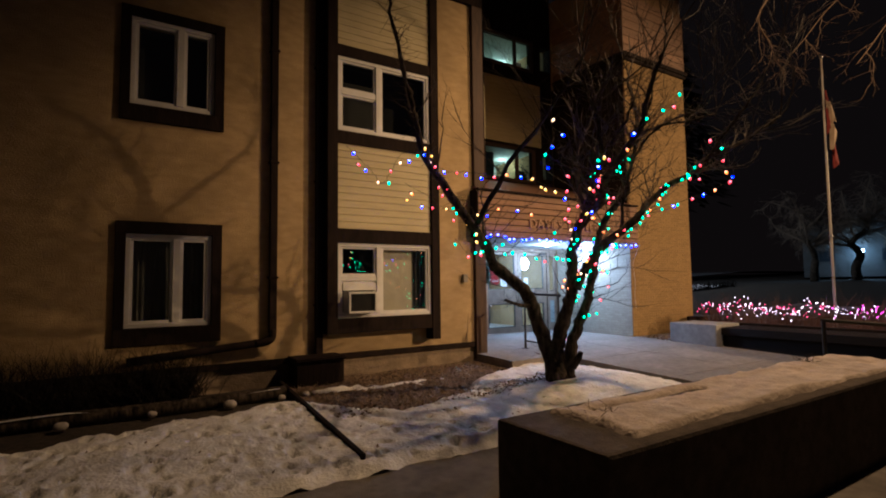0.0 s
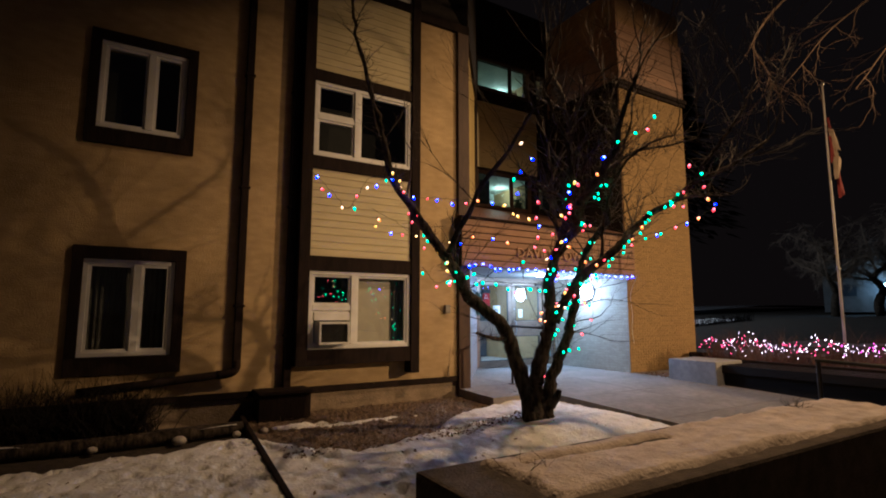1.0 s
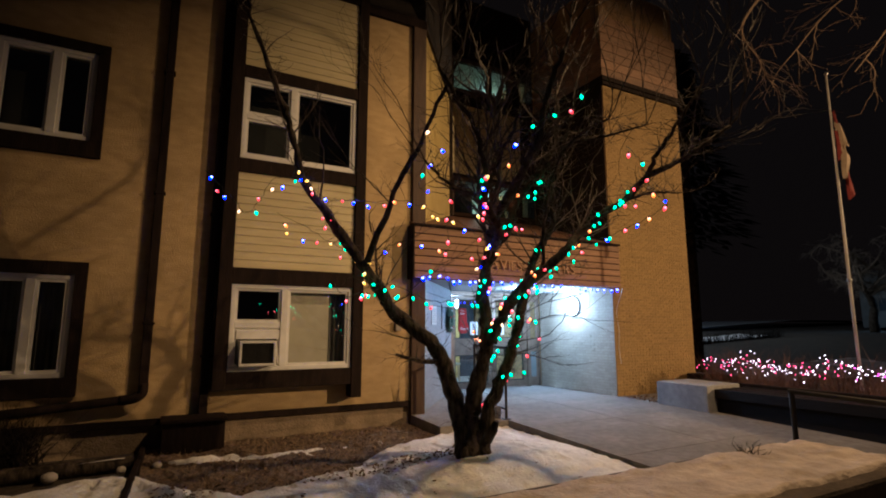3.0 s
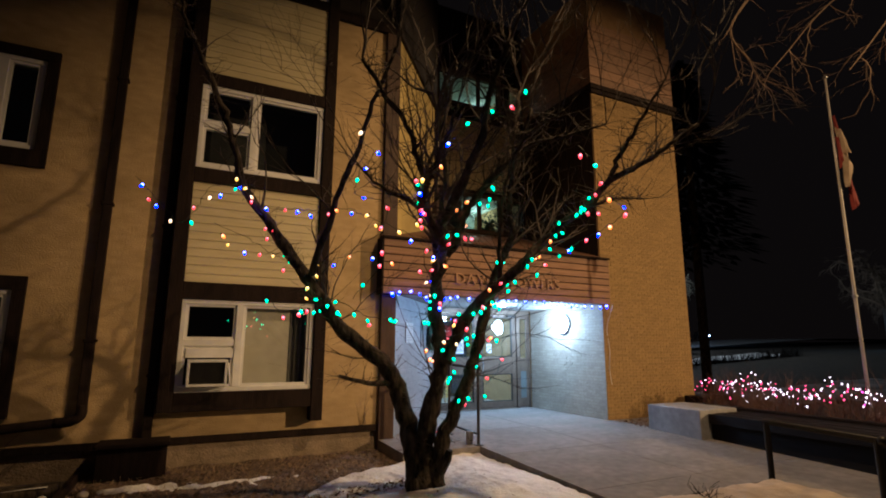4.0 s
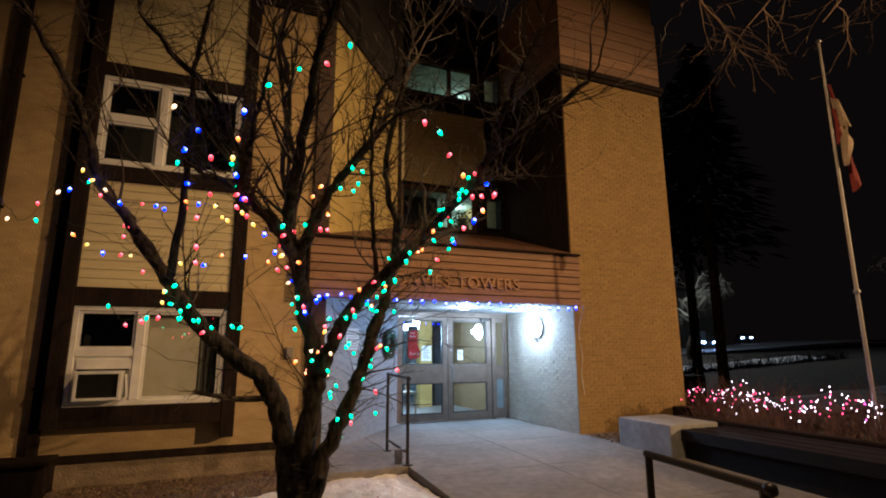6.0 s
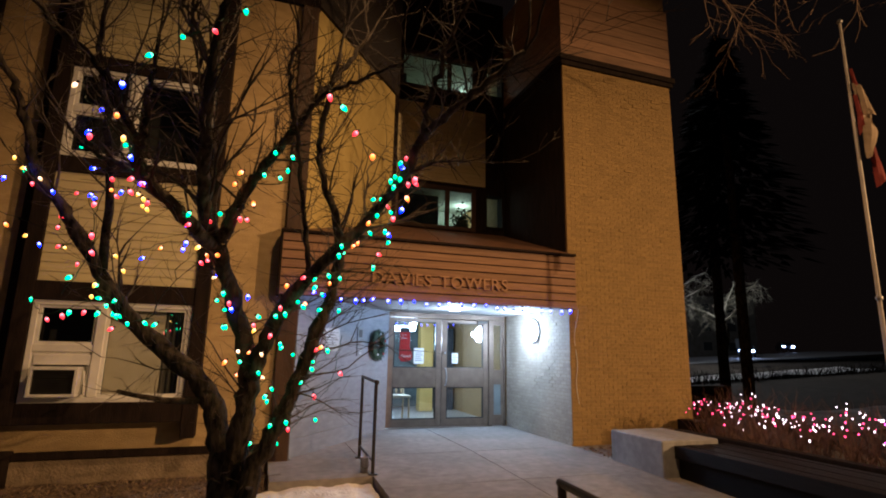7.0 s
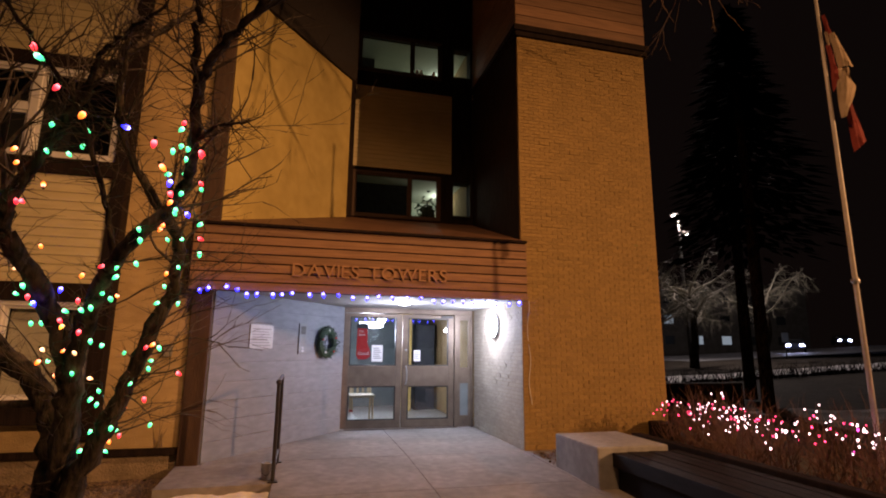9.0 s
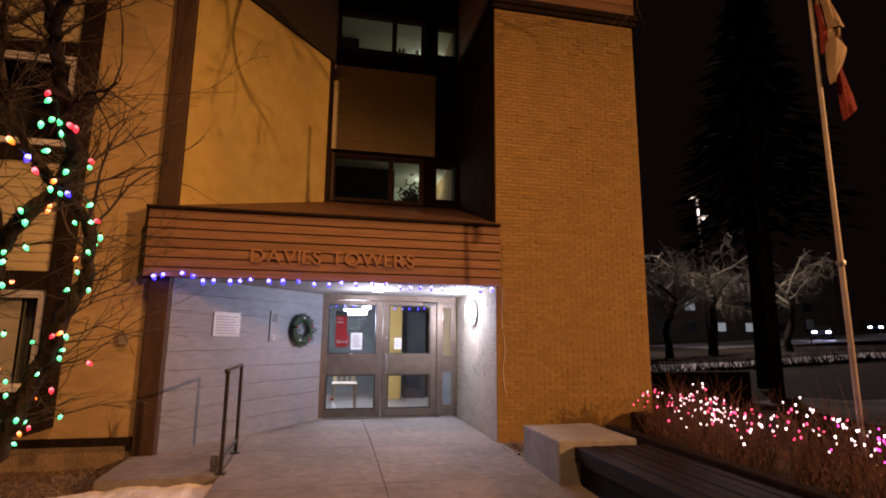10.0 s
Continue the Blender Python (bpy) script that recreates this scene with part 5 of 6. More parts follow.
def stone(at, r, seed, material, label="pale rounded stone in the bed"):
    bm = bmesh.new()
    bmesh.ops.create_icosphere(bm, subdivisions=2, radius=r)
    for v in bm.verts:
        v.co *= 1 + 0.25 * noise.noise(v.co * 9 + Vector((seed, 0, 0)))
        v.co.z *= 0.7
        v.co += Vector(at)
    solid("stone", bm, material, label, "stone", "garden stones", base=at, smooth=True)


STONE = mat("pale stone", (0.34, 0.31, 0.27), (0.48, 0.44, 0.39), 0.9, 12, 0.4, 40)
for k, (x, y) in enumerate(((0.42, 6.38), (-0.35, 6.36), (1.78, 6.36), (1.2, 6.38), (2.1, 6.42))):
    stone((x, y, 0.16), 0.05 + 0.02 * (k % 2), k, STONE)

# dry leaves and grass in the mulch and at the snow's edge
bm = bmesh.new()
lr = random.Random(17)
for k in range(4500):
    x, y = lr.uniform(2.0, 5.35), lr.uniform(5.1, 7.25)
    if lr.random() < 0.02:
        x, y = lr.uniform(-0.5, 6.3), lr.uniform(3.85, 5.4)
    if k % 18 == 0:
        x, y = lr.uniform(9.7, 10.3), lr.uniform(6.5, 7.25)
    z = walk_z(y) + 0.008 if x > SLAB_X else max(ground_z(x, y) + 0.04 + 0.03 * noise.noise((x * 3, y * 3, 0)), bank(x, y) if y < 5.5 else 0) + 0.006
    s, q = lr.uniform(0.012, 0.03), lr.uniform(0, math.tau)
    u = Vector((math.cos(q), math.sin(q), lr.gauss(0, 0.4))) * s
    w = Vector((-math.sin(q), math.cos(q), lr.gauss(0, 0.4))) * s * 0.5
    c = Vector((x, y, z))
    bm.faces.new([bm.verts.new(p) for p in (c - u, c + w, c + u, c - w)])
solid("fallen_leaves", bm, mat("dry leaves", (0.10, 0.06, 0.03), (0.26, 0.17, 0.09), 0.8, 50, vary=0.5, island=True), "dry brown leaves scattered on mulch and snow", "leaves", kind="stuff")
bm = bmesh.new()
for k in range(1800):
    x, y = lr.uniform(2.0, 5.3), lr.uniform(5.2, 7.2)
    twig(bm, lr, (x, y, ground_z(x, y) + 0.02), (lr.gauss(0, 0.7), lr.gauss(0, 0.7), 0.6), lr.uniform(0.05, 0.12), 0.003, 0, 0, 3)
solid("dead_grass", bm, mat("straw", (0.30, 0.22, 0.12), (0.44, 0.33, 0.19), 0.8, 40), "straw coloured dead grass tufts", "grass", kind="stuff")
tuft = thing("dry_plant", (5.6, 2.3, 0.71), "small dry plant poking through the planter's snow", "plant")
for k in range(16):
    bm = bmesh.new()
    twig(bm, lr, (5.6 + lr.gauss(0, 0.03), 2.3 + lr.gauss(0, 0.03), 0.69), (lr.gauss(0, 0.8), lr.gauss(0, 0.8), 0.8), 0.10, 0.004, 1, 0.1, 3)
    part("stalk", bm, DARK_TWIG, tuft)
tuft = thing("dry_plant", (2.55, 2.15, 0.68), "dry stalks lying on the planter's edge", "plant")
for k in range(12):
    bm = bmesh.new()
    twig(bm, lr, (2.5 + lr.gauss(0, 0.08), 2.15 + lr.gauss(0, 0.05), 0.69), (lr.gauss(0, 1), lr.gauss(0, 1), 0.35), 0.11, 0.003, 1, 0.0, 3)
    part("stalk", bm, TWIG, tuft)

# ---- recess windows ----
LIT_ROOM = mat("lit room wall", (0.55, 0.58, 0.48), (0.62, 0.64, 0.54), 0.8, 5)
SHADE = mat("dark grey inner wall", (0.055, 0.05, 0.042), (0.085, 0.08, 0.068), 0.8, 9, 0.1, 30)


def recess_window(name, u, s, level, edge):
    ob = window(name, *u, RY + 0.0, 0.64, frame=CORNER, room=None, w=0.05, bar=0.012, label="brown framed upstairs window of a lit room")
    sl = thing("window_" + str(level + 4), ((s[0] + s[1]) / 2, RY, s[2]), "narrow lit window beside the siding", "window", kind="structure")
    part("window_frame", boxes((s[0] - 0.02, s[1] + 0.02, RY, RY + 0.06, s[2] - 0.03, s[2]), (s[0] - 0.02, s[1] + 0.02, RY, RY + 0.06, s[3], s[3] + 0.03), (s[0] - 0.02, s[0], RY, RY + 0.06, s[2], s[3]), (s[1], s[1] + 0.02, RY, RY + 0.06, s[2], s[3])), TRIM, sl)
    part("pane", boxes((s[0], s[1], RY + 0.03, RY + 0.036, s[2], s[3])), GLASS, sl).visible_shadow = False
    z0, z1, y0, y1 = u[2] - 0.4, u[3] + 0.15, RY + 0.26, RY + 2.4
    solid("room_upper", boxes((7.2, 9.85, y1, y1 + 0.05, z0, z1), (7.15, 7.2, y0, y1, z0, z1), (9.85, 9.9, y0, y1, z0, z1), (7.2, 9.85, y0, y1, z1, z1 + 0.05), (7.2, 9.85, y0, y1, z0 - 0.05, z0)), LIT_ROOM, "pale room behind the upstairs windows", "room", kind="structure")
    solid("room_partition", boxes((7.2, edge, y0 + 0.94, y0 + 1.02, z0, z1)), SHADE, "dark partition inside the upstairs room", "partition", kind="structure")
    lamp("room_light", (9.35, RY + 1.7, u[3] + 0.02), 12, (0.84, 1.0, 0.68), 0.15)


recess_window("window_6", U2, SL2, 3, 8.62)
recess_window("window_8", U3, SL3, 5, 7.80)
plant = thing("house_plant", (8.84, RY + 0.32, U2[2]), "leafy potted plant on the upstairs sill", "plant")
part("pot", lathe(bmesh.new(), [(0.05, 0), (0.07, 0.12), (0.075, 0.13)], Matrix.Translation((8.84, RY + 0.32, U2[2] - 0.1)), 14), CEDAR, plant)
bm = bmesh.new()
for k in range(150):
    c = Vector((8.84 + lr.gauss(0, 0.10), RY + 0.32 + lr.gauss(0, 0.05), U2[2] + 0.14 + abs(lr.gauss(0, 0.16))))
    u = Vector((lr.gauss(0, 1), lr.gauss(0, 0.5), lr.gauss(0, 1))).normalized() * 0.05
    w = u.cross(Vector((0.1, 1, 0.2))).normalized() * 0.018
    bm.faces.new([bm.verts.new(p) for p in (c - u, c + w, c + u, c - w)])
part("leaves", bm, FIR, plant)
solid("window_shelf", boxes((7.25, 9.8, RY + 0.26, RY + 0.42, U2[2] - 0.12, U2[2] - 0.1)), LIT_ROOM, "pale inner sill", "sill", kind="structure")
for x in (8.52, 8.60, 8.86):
    solid("sill_ornament", lathe(bmesh.new(), [(0.03, 0), (0.045, 0.05), (0.02, 0.10), (0.025, 0.13)], Matrix.Translation((x, RY + 0.05, U3[2] + 0.05)), 10), PAPER, "small pale ornament on the sill", "ornament", "sill ornaments", base=(x, RY + 0.05, U3[2] + 0.05))

# ---- bench, hedge, flag ----
block = solid("concrete_block", boxes((9.70, 10.55, 5.50, 6.46, 0.15, 0.655), bevel=0.02), mat("pale cast concrete", (0.26, 0.26, 0.27), (0.34, 0.34, 0.345), 0.9, 12, 0.4, 60, stain=0.25), "pale cast concrete bench block", "block", base=(10.1, 6.0, 0.15))
bench = thing("long_bench", (10.2, 3.2, 0.15), "long dark slatted wooden bench on a dark base", "bench")
part("base", boxes((9.92, 10.48, 0.6, 5.49, -0.1, 0.52), bevel=0.01), WOOD_DARK, bench)
part("front_board", boxes((9.86, 9.90, 0.6, 5.49, 0.46, 0.60), bevel=0.008), WOOD_DARK, bench)
me = mesh_of("slat", boxes((0, 0.115, 0.6, 5.48, 0.0, 0.04), bevel=0.006), WOOD_DARK)
for k in range(6):
    piece("slat", me, bench, (9.90 + k * 0.128, 0, 0.56 + 0.003 * (k % 2)))
part("back_beam", boxes((10.70, 10.84, 0.6, 6.4, 0.1, 0.64), bevel=0.015), TRIM, bench)
solid("hedge_bed", boxes((10.87, 12.6, 0.4, 7.2, -0.1, 0.42)), EARTH, "raised earth bed under the hedge", "bed", kind="structure")
solid("bed_end", boxes((11.55, 11.78, 6.85, 7.25, 0.25, 0.66), bevel=0.02), TRIM, "dark timber end of the raised bed", "edging", base=(11.65, 7.05, 0.25))
HEDGE = mat("reddish bare twigs", (0.10, 0.05, 0.035), (0.18, 0.10, 0.07), 0.8, 20)
PINK = mat("lit pink mini bulb", (1, 0.3, 0.5), emit=(1.0, 0.045, 0.12), power=9)
WHITE = mat("lit white mini bulb", (1, 0.9, 0.9), emit=(1.0, 0.72, 0.66), power=8)
MAGENTA = mat("lit magenta mini bulb", (1, 0.2, 0.7), emit=(1.0, 0.06, 0.42), power=9)
hr = random.Random(31)
hedge_y = [6.55, 6.1, 5.6, 5.1, 4.6, 4.1, 3.6, 3.1, 2.6, 2.0]
for k, y in enumerate(hedge_y):
    x = 11.62 + 0.15 * math.sin(k * 1.7)
    shrub((x, y, 0.40), 0.75, 0.60, 75, "bare reddish shrub threaded with mini lights", HEDGE, group="hedge shrubs", lean=0.45)
    ob = thing("mini_light_string", (x, y, 0.8), "pink and white mini lights over a shrub", "string lights", "mini light strings")
    hues = {0: (PINK, PINK, WHITE), 1: (WHITE, WHITE, PINK), 2: (WHITE, WHITE, PINK), 3: (WHITE, PINK, WHITE), 4: (WHITE, WHITE, PINK), 5: (WHITE, MAGENTA, WHITE), 6: (MAGENTA, WHITE, MAGENTA)}.get(k, (WHITE, MAGENTA, WHITE))
    wire = []
    for j in range(34):
        q = hr.uniform(0, math.tau)
        rr = abs(hr.gauss(0.24, 0.1))
        p = Vector((x + rr * math.cos(q) * 0.9, y + rr * math.sin(q) * 1.15, 0.94 + hr.gauss(0, 0.06) + 0.05 * math.sin(k * 2.1) - 0.5 * max(0, rr - 0.15)))
        wire.append(p)
        b = bmesh.new()
        s = hr.uniform(0.0055, 0.0095)
        bmesh.ops.create_icosphere(b, subdivisions=1, radius=s, matrix=Matrix.Translation(p) @ Matrix.Diagonal((1, 1, 1.5, 1)))
        part("bulb", b, hr.choice(hues), ob)
    wire.sort(key=lambda p: math.atan2(p.y - y, p.x - x))
    part("wire", tube(bmesh.new(), smooth_line(wire, 3), 0.002, 3), WIRE, ob)

pole = thing("flagpole", (12.0, 4.42, 0.2), "tall pale metal flagpole behind the hedge", "flagpole")
POLE = mat("pale painted pole", (0.50, 0.46, 0.42), (0.58, 0.54, 0.50), 0.45, 9, 0.05, 40, stain=0.2)
part("shaft", tube(bmesh.new(), [(12.05, 4.42, -0.05), (12.04, 4.41, 2.2), (12.02, 4.39, 4.2), (12.0, 4.37, 5.97)], [0.026, 0.024, 0.02, 0.014], 14), POLE, pole, smooth=True)
part("collar", lathe(bmesh.new(), [(0.038, -0.02), (0.04, 0.0), (0.038, 0.02)], Matrix.Translation((12.04, 4.41, 2.35)), 14), METAL, pole)
part("truck", lathe(bmesh.new(), [(0.03, 0), (0.035, 0.02), (0.015, 0.05)], Matrix.Translation((12.0, 4.37, 5.96)), 12), METAL, pole)
flag = thing("flag", (11.95, 4.39, 4.4), "limp red and white flag hanging in folds", "flag")
FLAG_RED = mat("red flag cloth", (0.20, 0.026, 0.018), (0.26, 0.036, 0.024), 0.85, 12, 0.2, 60)
FLAG_WHITE = mat("white flag cloth", (0.36, 0.27, 0.17), (0.44, 0.34, 0.225), 0.85, 12, 0.2, 60)


FLAG_E, FLAG_N = Vector((0.96, -0.27, 0)), Vector((-0.27, -0.96, 0))


def flag_fold(name, material, left, right, out, bulge, n=10, m=9):
    """A hanging fold of cloth between two edges, given as (aside, drop) from the hoist's top."""
    def along(edge, t):
        f = t * (len(edge) - 1)
        k = min(int(f), len(edge) - 2)
        return Vector(edge[k]).lerp(Vector(edge[k + 1]), f - k)
    bm = bmesh.new()
    grid = []
    for i in range(n + 1):
        a, b = along(left, i / n), along(right, i / n)
        row = []
        for k in range(m + 1):
            q = a.lerp(b, k / m)
            off = out + bulge * math.sin(math.pi * k / m) + 0.012 * math.sin(k * 1.9 + i * 0.5)
            row.append(bm.verts.new(Vector((12.045, 4.385, 5.30)) + FLAG_E * (q.x * 0.6) + FLAG_N * (off * 0.8) + Vector((0, 0, -q.y * 0.86))))
        grid.append(row)
    for i in range(n):
        for k in range(m):
            bm.faces.new((grid[i][k], grid[i][k + 1], grid[i + 1][k + 1], grid[i + 1][k]))
    back = bmesh.ops.duplicate(bm, geom=bm.verts[:] + bm.edges[:] + bm.faces[:])
    bmesh.ops.translate(bm, verts=[v for v in back["geom"] if isinstance(v, bmesh.types.BMVert)], vec=FLAG_N * -0.006)
    part(name, bm, material, flag, smooth=True)


flag_fold("red_band", FLAG_RED, [(0.0, 0.0), (0.015, 0.25), (0.03, 0.34)], [(0.04, 0.0), (0.10, 0.18), (0.15, 0.30)], 0.03, 0.03)
flag_fold("white_band", FLAG_WHITE, [(-0.01, 0.24), (0.0, 0.40), (0.01, 0.50)], [(0.035, 0.26), (0.05, 0.42), (0.06, 0.48)], 0.045, 0.02, 6, 5)
flag_fold("red_band", FLAG_RED, [(0.0, 0.42), (0.02, 0.75), (0.03, 1.05)], [(0.06, 0.46), (0.12, 0.72), (0.16, 0.80)], 0.03, 0.04)
flag_fold("white_band", FLAG_WHITE, [(0.04, 0.28), (0.10, 0.50), (0.17, 0.74)], [(0.14, 0.27), (0.28, 0.50), (0.41, 0.74)], 0.05, 0.05)
flag_fold("white_band", FLAG_WHITE, [(0.16, 0.70), (0.20, 0.85), (0.24, 1.0)], [(0.40, 0.70), (0.39, 0.84), (0.41, 0.98)], 0.0, -0.03, 6)
flag_fold("white_band", FLAG_WHITE, [(0.14, 0.78), (0.04, 1.02), (0.05, 1.25), (0.08, 1.42)], [(0.20, 0.88), (0.41, 0.98), (0.30, 1.18), (0.10, 1.42)], 0.06, 0.06)
flag_fold("red_band", FLAG_RED, [(0.16, 1.22), (0.20, 1.50), (0.25, 1.84)], [(0.29, 1.12), (0.37, 1.40), (0.47, 1.70)], 0.02, 0.04)

# ---- overhanging tree beyond the walk ----
tree2 = thing("street_tree", (12.6, -3.4, 0.0), "tall bare street tree with branches over the walk", "tree")
r2 = random.Random(41)
bm = bmesh.new()
trunk2 = smooth_line([(12.6, -3.4, -0.1), (12.6, -3.4, 2.0), (12.5, -3.2, 3.6), (12.4, -3.0, 5.2), (12.4, -2.9, 7.0), (12.5, -2.9, 9.0)], 4)
tube(bm, trunk2, [0.26 - 0.2 * k / (len(trunk2) - 1) for k in range(len(trunk2))], 12)
part("trunk", bm, BARK, tree2, smooth=True)
bm = bmesh.new()
for pts in ([(12.4, -3.0, 5.6), (12.3, -0.8, 6.9), (11.6, 1.2, 6.9), (10.6, 2.5, 6.0), (9.72, 3.06, 4.85)], [(12.4, -2.9, 6.2), (12.4, -0.4, 7.6), (11.9, 2.0, 7.6), (10.9, 3.5, 6.6), (10.1, 4.0, 5.6)], [(11.9, 2.0, 7.6), (10.8, 3.8, 7.5), (9.85, 4.47, 6.4), (10.2, 4.5, 5.85), (10.6, 4.6, 5.65)], [(12.4, -2.9, 6.2), (13.0, 0.0, 7.4), (13.3, 2.6, 7.3), (13.3, 4.3, 6.6)]):
    ln = smooth_line(pts, 7)
    n = len(ln)
    tube(bm, ln, [0.03 * (1 - 0.85 * k / n) for k in range(n)], 7)
    for k in range(max(6, n - 18), n):
        for _ in range(2):
            if r2.random() < 0.48:
                d = (ln[k] - ln[k - 1]).normalized() * 0.6 + Vector((r2.gauss(0, 0.7), r2.gauss(0, 0.7), r2.gauss(-0.25, 0.4)))
                twig(bm, r2, ln[k], d, r2.uniform(0.3, 0.75), 0.006, 2, -0.2)
part("crown", bm, STREET_TWIG, tree2, "drooping bare branches")

# ---- distance ----
FAR_WALL = mat("far building wall", (0.06, 0.057, 0.05), (0.09, 0.085, 0.08), 0.9, 1.5, 0.2, 10)
FAR_GLASS = mat("far lit window", (0.3, 0.4, 0.4), emit=(0.55, 0.75, 0.72), power=0.35)
DARK_GLASS = mat("far dark window", (0.02, 0.025, 0.03), (0.03, 0.035, 0.04), 0.2)


def far_house(at, w, d, h, yaw, lit, label, floors=2, step=4.0):
    ob = thing("apartment_building", at, label, "building")
    m = Matrix.Translation(at) @ Matrix.Rotation(radians(yaw), 4, "Z")

    def put(name, spec, material, parent, lbl=""):
        b = boxes(spec)
        bmesh.ops.transform(b, matrix=m, verts=b.verts)
        return part(name, b, material, parent, lbl)

    put("wall", (-w / 2, w / 2, 0, d, -0.5, h), FAR_WALL, ob)
    put("roof", (-w / 2 - 0.4, w / 2 + 0.4, -0.4, d + 0.4, h, h + 0.4), ROOF, ob)
    k = 0
    for fl in range(floors):
        x = -w / 2 + 2
        while x < w / 2 - 2:
            win = put("window", (x - 0.75, x + 0.75, -0.06, 0.02, 1.0 + fl * 2.8, 2.3 + fl * 2.8), FAR_WALL, ob)
            put("pane", (x - 0.65, x + 0.65, -0.10, -0.065, 1.08 + fl * 2.8, 2.22 + fl * 2.8), FAR_GLASS if k in lit else DARK_GLASS, win)
            k += 1
            x += step
    return ob


far_house((58, 62, 1.6), 34, 12, 9.0, -12, {4, 5, 11}, "dark apartment block with a few lit windows", 3)
far_house((66.6, 11.0, 2.2), 30, 12, 4.4, -68, {3}, "low building lit by a lamp over its door", 1, 5)
solid("porch_lamp", boxes((61.9, 62.3, 20.1, 20.5, 4.1, 4.4), bevel=0.05), mat("lit porch lamp", (0.8, 0.9, 1), emit=(0.55, 0.85, 1.0), power=30), "small bright lamp over a far door", "lamp", base=(62.1, 20.3, 4.1))
lamp("porch_light", (61.2, 19.9, 4.1), 130, (0.65, 0.95, 1.0), 0.2)


def lamp_post(at, top, heads, label):
    ob = thing("street_lamp", at, label, "street lamp")
    part("pole", tube(bmesh.new(), [at, (at[0] - 0.2, at[1], top)], [0.13, 0.08], 10), METAL_DARK, ob)
    for hx, hz in heads:
        b = part("head", boxes((at[0] + hx - 0.35, at[0] + hx + 0.25, at[1] - 0.2, at[1] + 0.2, hz, hz + 0.16), bevel=0.04), METAL_DARK, ob)
        part("lens", boxes((at[0] + hx - 0.22, at[0] + hx + 0.12, at[1] - 0.15, at[1] + 0.12, hz - 0.11, hz - 0.01), bevel=0.03), mat("lit street lens", (1, 1, 0.9), emit=(1.0, 0.95, 0.70), power=14), b)
    return ob


lamp_post((36.2, 36.0, 0.3), 12.9, ((-0.5, 12.8), (0.45, 11.3)), "tall far street lamp with two glowing heads")
lamp("far_street_light", (35.9, 35.4, 12.0), 4500, (1.0, 0.93, 0.70), 0.3)


def bare_tree(at, height, trunk_r, seed, label, material=TWIG, spread=0.55, depth=1, count=13):
    r = random.Random(seed)
    ob = thing("tree", at, label, "tree", "far bare trees")
    pts = [Vector(at) + Vector((r.gauss(0, 0.1) * k, r.gauss(0, 0.1) * k, height * 0.6 * k / 5)) for k in range(6)]
    ln = smooth_line(pts, 3)
    part("trunk", tube(bmesh.new(), ln, [trunk_r * (1 - 0.7 * k / len(ln)) for k in range(len(ln))], 9), BARK, ob, smooth=True)
    bm = bmesh.new()
    for k in range(count):
        i = r.randrange(len(ln) // 2, len(ln))
        q = r.uniform(0, math.tau)
        d = Vector((math.cos(q) * spread * 2, math.sin(q) * spread * 2, r.uniform(0.4, 1.2)))
        n = 6
        p = [ln[i]]
        d.normalize()
        for j in range(n):
            d = (d + Vector((r.gauss(0, 0.2), r.gauss(0, 0.2), r.gauss(0.02, 0.15)))).normalized()
            p.append(p[-1] + d * height * 0.075)
        tube(bm, p, [trunk_r * 0.3 * (1 - 0.75 * j / n) for j in range(n + 1)], 5)
        for j in range(1, n + 1):
            for _ in range(5):
                twig(bm, r, p[j], d * 0.3 + Vector((r.gauss(0, 0.8), r.gauss(0, 0.8), r.gauss(-0.1, 0.7))), height * r.uniform(0.08, 0.16), trunk_r * 0.05, 2 if depth > 1 and j > 3 else 1, -0.25, 3)
    part("crown", bm, material, ob, "bare frosted twigs")


FROST = mat("frosted twigs", (0.16, 0.15, 0.11), (0.28, 0.26, 0.2), 0.8, 8)
bare_tree((30.5, 33, 0.3), 8.5, 0.3, 51, "bare frosted tree lit by a far street lamp", FROST)
bare_tree((34.3, 33.4, 0.4), 9.5, 0.35, 52, "bare frosted tree lit by a far street lamp", FROST)
bare_tree((40.5, 33, 0.6), 9.0, 0.3, 53, "bare tree at the far roadside", FROST, count=6)
bare_tree((56, 22, 1.2), 10, 0.4, 54, "dark bare tree before a far building")
bare_tree((60, 20, 1.4), 10, 0.45, 55, "dark bare tree before a far building")
bare_tree((64, 18.6, 1.5), 10, 0.4, 56, "dark bare tree before a far building")


def conifer(at, h, r0, seed, label):
    r = random.Random(seed)
    ob = thing("conifer", at, label, "tree", "dark conifers")
    part("trunk", tube(bmesh.new(), [at, (at[0] + 0.05, at[1], h * 0.5), (at[0], at[1], h)], [r0, r0 * 0.8, 0.05], 10), BARK, ob, smooth=True)
    bm = bmesh.new()
    for k in range(1500):
        z = r.uniform(0.42, 1.0)
        q = r.uniform(0, math.tau)
        rad = (1 - z) * h * 0.34 * r.uniform(0.3, 1.0)
        c = Vector((at[0] + rad * math.cos(q), at[1] + rad * math.sin(q), z * h - rad * 0.25))
        u = Vector((math.cos(q), math.sin(q), -0.35)) * r.uniform(0.25, 0.6)
        w = Vector((-math.sin(q), math.cos(q), r.gauss(0, 0.2))) * r.uniform(0.06, 0.14)
        bm.faces.new([bm.verts.new(p) for p in (c - u * 0.4, c + w, c + u, c - w)])
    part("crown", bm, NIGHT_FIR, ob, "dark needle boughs")


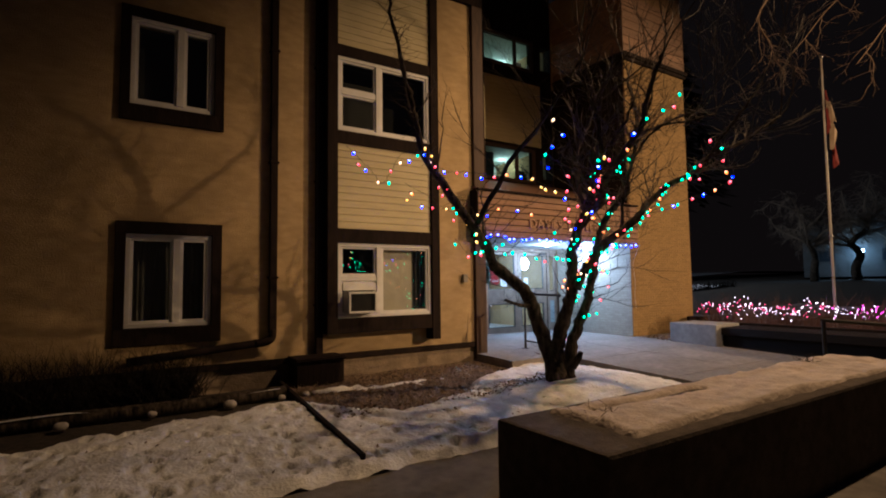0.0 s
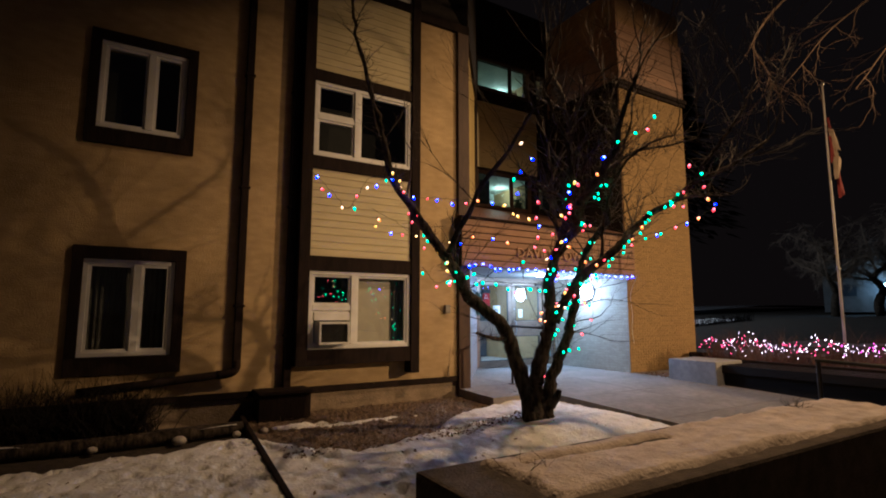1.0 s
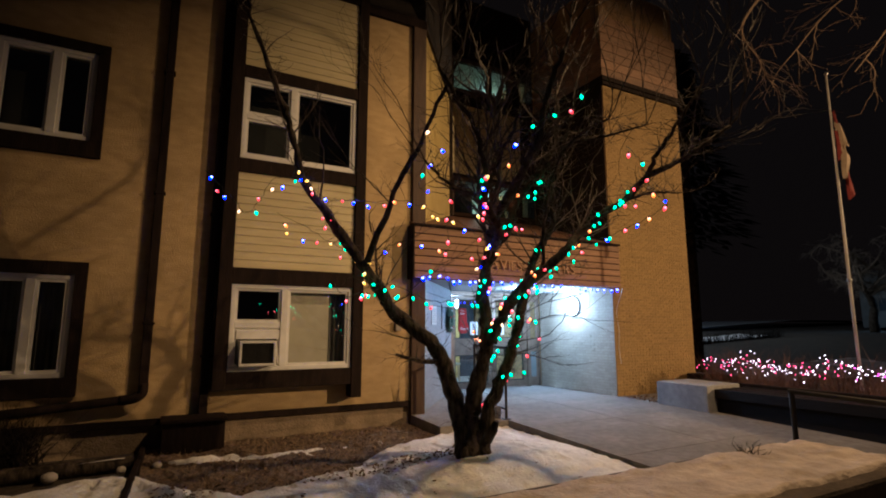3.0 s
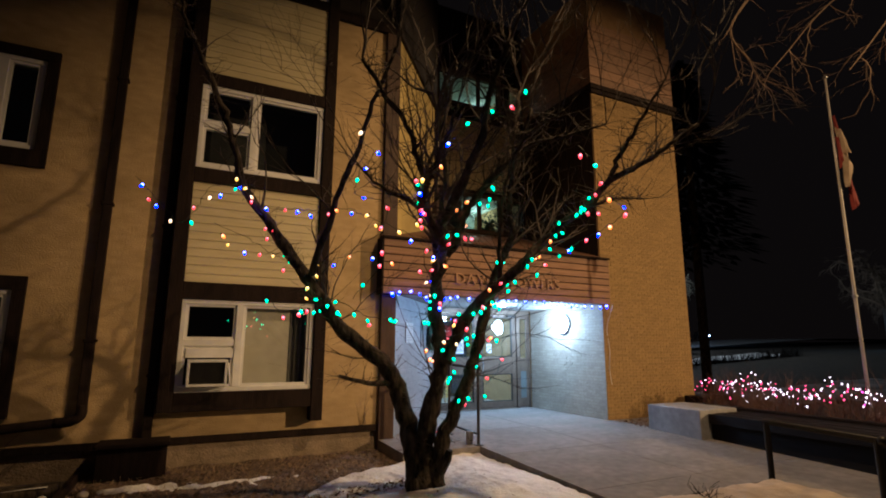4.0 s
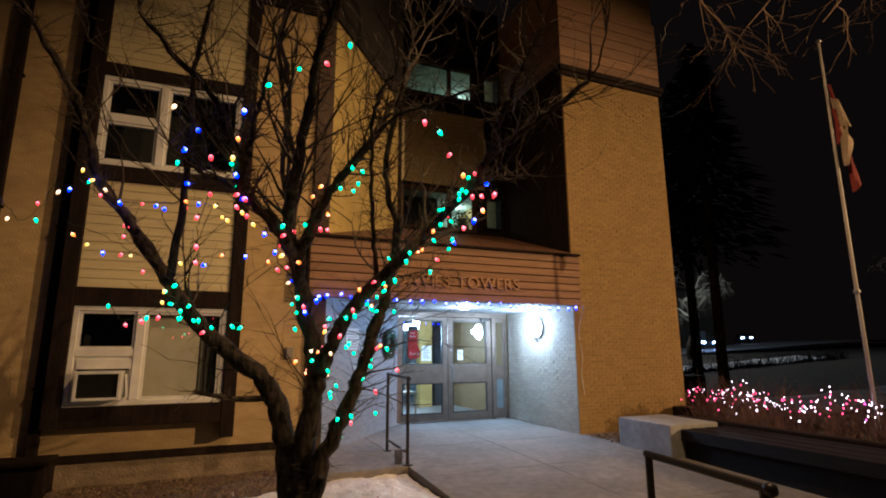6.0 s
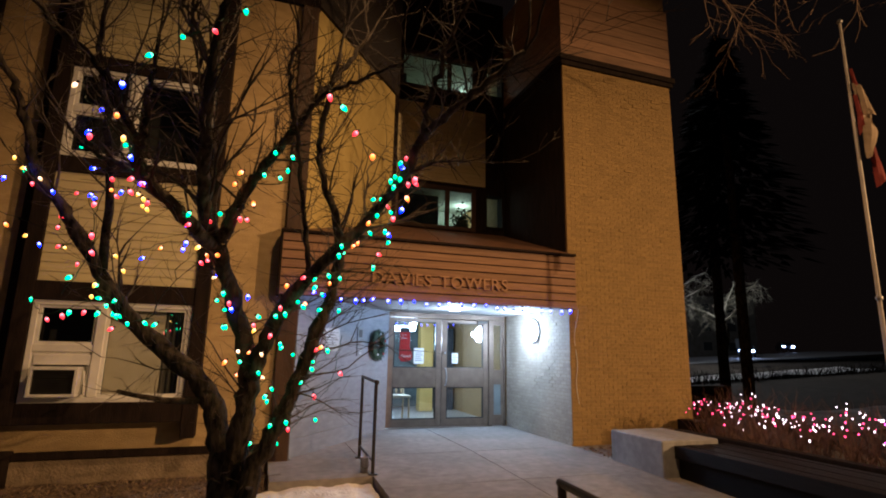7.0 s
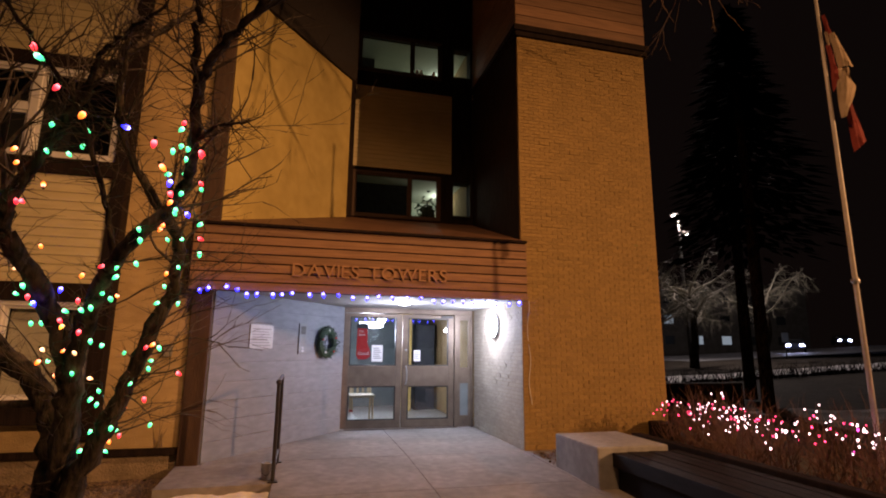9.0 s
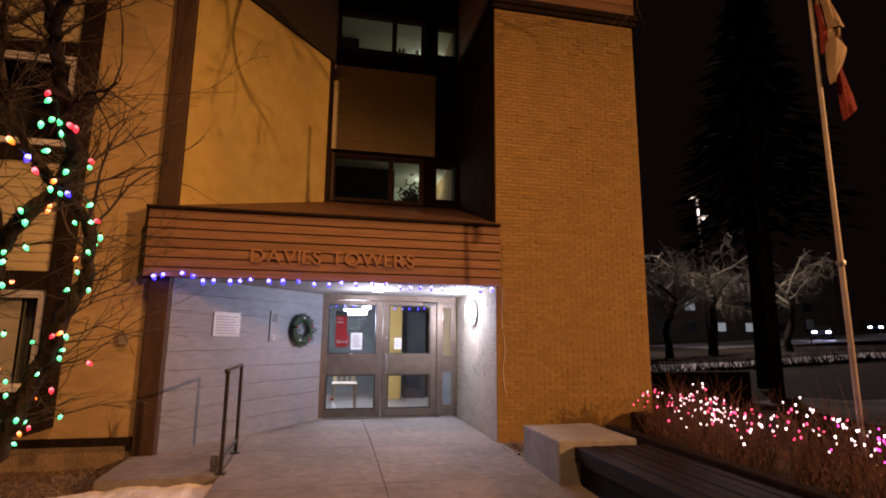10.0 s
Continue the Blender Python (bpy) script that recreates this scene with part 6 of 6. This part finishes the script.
# Needle colour near black, with the darkness of the night put into it.
NIGHT_FIR = mat("night-darkened green needles", (0.006, 0.007, 0.005), (0.011, 0.013, 0.009), 0.95, 30, spec=0.03)
conifer((18.6, 12.0, 0.05), 12, 0.17, 61, "tall dark conifer beside a snowy verge")
conifer((21.6, 15.6, 0.05), 13, 0.2, 62, "tall dark conifer behind the verge")
verge = solid("snow_verge", sheet(np.linspace(17.9, 30, 40).tolist(), np.linspace(9.0, 12.4, 16).tolist(), lambda x, y: ground_z(x, y) + 0.10 + 0.1 * noise.noise((x * 0.6, y * 0.6, 0)) - 0.08 * max(0, 9.6 - y) - 0.05 * max(0, x - 27)), SNOW_FAR, "smooth snowy verge beside a dark wall", "snow", kind="stuff", smooth=True)
solid("dark_wall", boxes((15.2, 17.85, 12.0, 12.4, -0.1, 0.85), bevel=0.03), TRIM, "low dark garden wall", "wall", base=(16.5, 12.2, 0))
solid("snow_strip", sheet(np.linspace(20, 44, 60).tolist(), np.linspace(23.4, 26.8, 8).tolist(), lambda x, y: ground_z(x, y) + 0.12 + 0.12 * noise.noise((x * 0.5, y * 0.7, 1))), SNOW, "snow along the far hedge", "snow", kind="stuff", smooth=True)
bm = bmesh.new()
for k in range(900):
    x = r2.uniform(20, 44)
    y = 23.2 + r2.gauss(0, 0.2)
    twig(bm, r2, (x, y, ground_z(x, y)), (r2.gauss(0, 0.35), r2.gauss(0, 0.3), 1), r2.uniform(0.5, 0.9), 0.02, 0, 0.1, 3)
solid("far_hedge", bm, DARK_TWIG, "low bare hedge along the far verge", "hedge", kind="stuff")
solid("road", sheet(np.linspace(40, 160, 20).tolist(), [40, 44, 48, 52], lambda x, y: ground_z(x, y) + 0.04), mat("snowy road", (0.3, 0.31, 0.33), (0.45, 0.46, 0.48), 0.6, 2, 0.2, 6), "pale snowy far road", "road", kind="structure")


def car(at, yaw, paint, label, lit):
    ob = thing("parked_car", at, label, "car", "far cars")
    m = Matrix.Translation(at) @ Matrix.Rotation(radians(yaw), 4, "Z")

    def put(name, b, material, parent, lbl=""):
        bmesh.ops.transform(b, matrix=m, verts=b.verts)
        return part(name, b, material, parent, lbl)

    put("body", boxes((-2.2, 2.2, -0.88, 0.88, 0.35, 0.95), bevel=0.15), paint, ob)
    put("cabin", boxes((-1.1, 1.5, -0.75, 0.75, 0.9, 1.45), bevel=0.2), DARK_GLASS, ob)
    for wx in (-1.35, 1.35):
        for wy in (-0.8, 0.8):
            put("wheel", lathe(bmesh.new(), [(0.32, -0.1), (0.33, 0), (0.32, 0.1)], Matrix.Translation((wx, wy, 0.33)) @ Matrix.Rotation(radians(90), 4, "X"), 14), METAL_DARK, ob)
    for wy in (-0.6, 0.6):
        put("headlight", boxes((-2.28, -2.12, wy - 0.18, wy + 0.18, 0.62, 0.8), bevel=0.03), lit, ob)


HEADLIGHT = mat("lit blue white headlight", (0.8, 0.9, 1), emit=(0.62, 0.78, 1.0), power=60)
CARPAINT = mat("dark car paint", (0.03, 0.04, 0.06), (0.04, 0.05, 0.07), 0.25, 3)
car((58.5, 46.5, 1.74), 40, CARPAINT, "dark car with glaring headlights on the far road", HEADLIGHT)
car((82, 60, 2.75), 50, CARPAINT, "dark car with bright headlights further off", HEADLIGHT)
sign = thing("road_sign", (50, 40, 0.9), "dark road sign on a post far off", "sign")
part("post", tube(bmesh.new(), [(50, 40, 0.8), (50, 40, 3.4)], 0.05, 8), METAL_DARK, sign)
part("plate", boxes((49.6, 50.4, 39.95, 39.98, 2.6, 3.5), bevel=0.02), METAL, sign)

# ---- brick pieces ----
bricks(tower, (TX0, TY, 0), (1, 0, 0), (0, -1, 0), TX1 - TX0, 0.2, 6.52, lambda s, z: z < 1.30)
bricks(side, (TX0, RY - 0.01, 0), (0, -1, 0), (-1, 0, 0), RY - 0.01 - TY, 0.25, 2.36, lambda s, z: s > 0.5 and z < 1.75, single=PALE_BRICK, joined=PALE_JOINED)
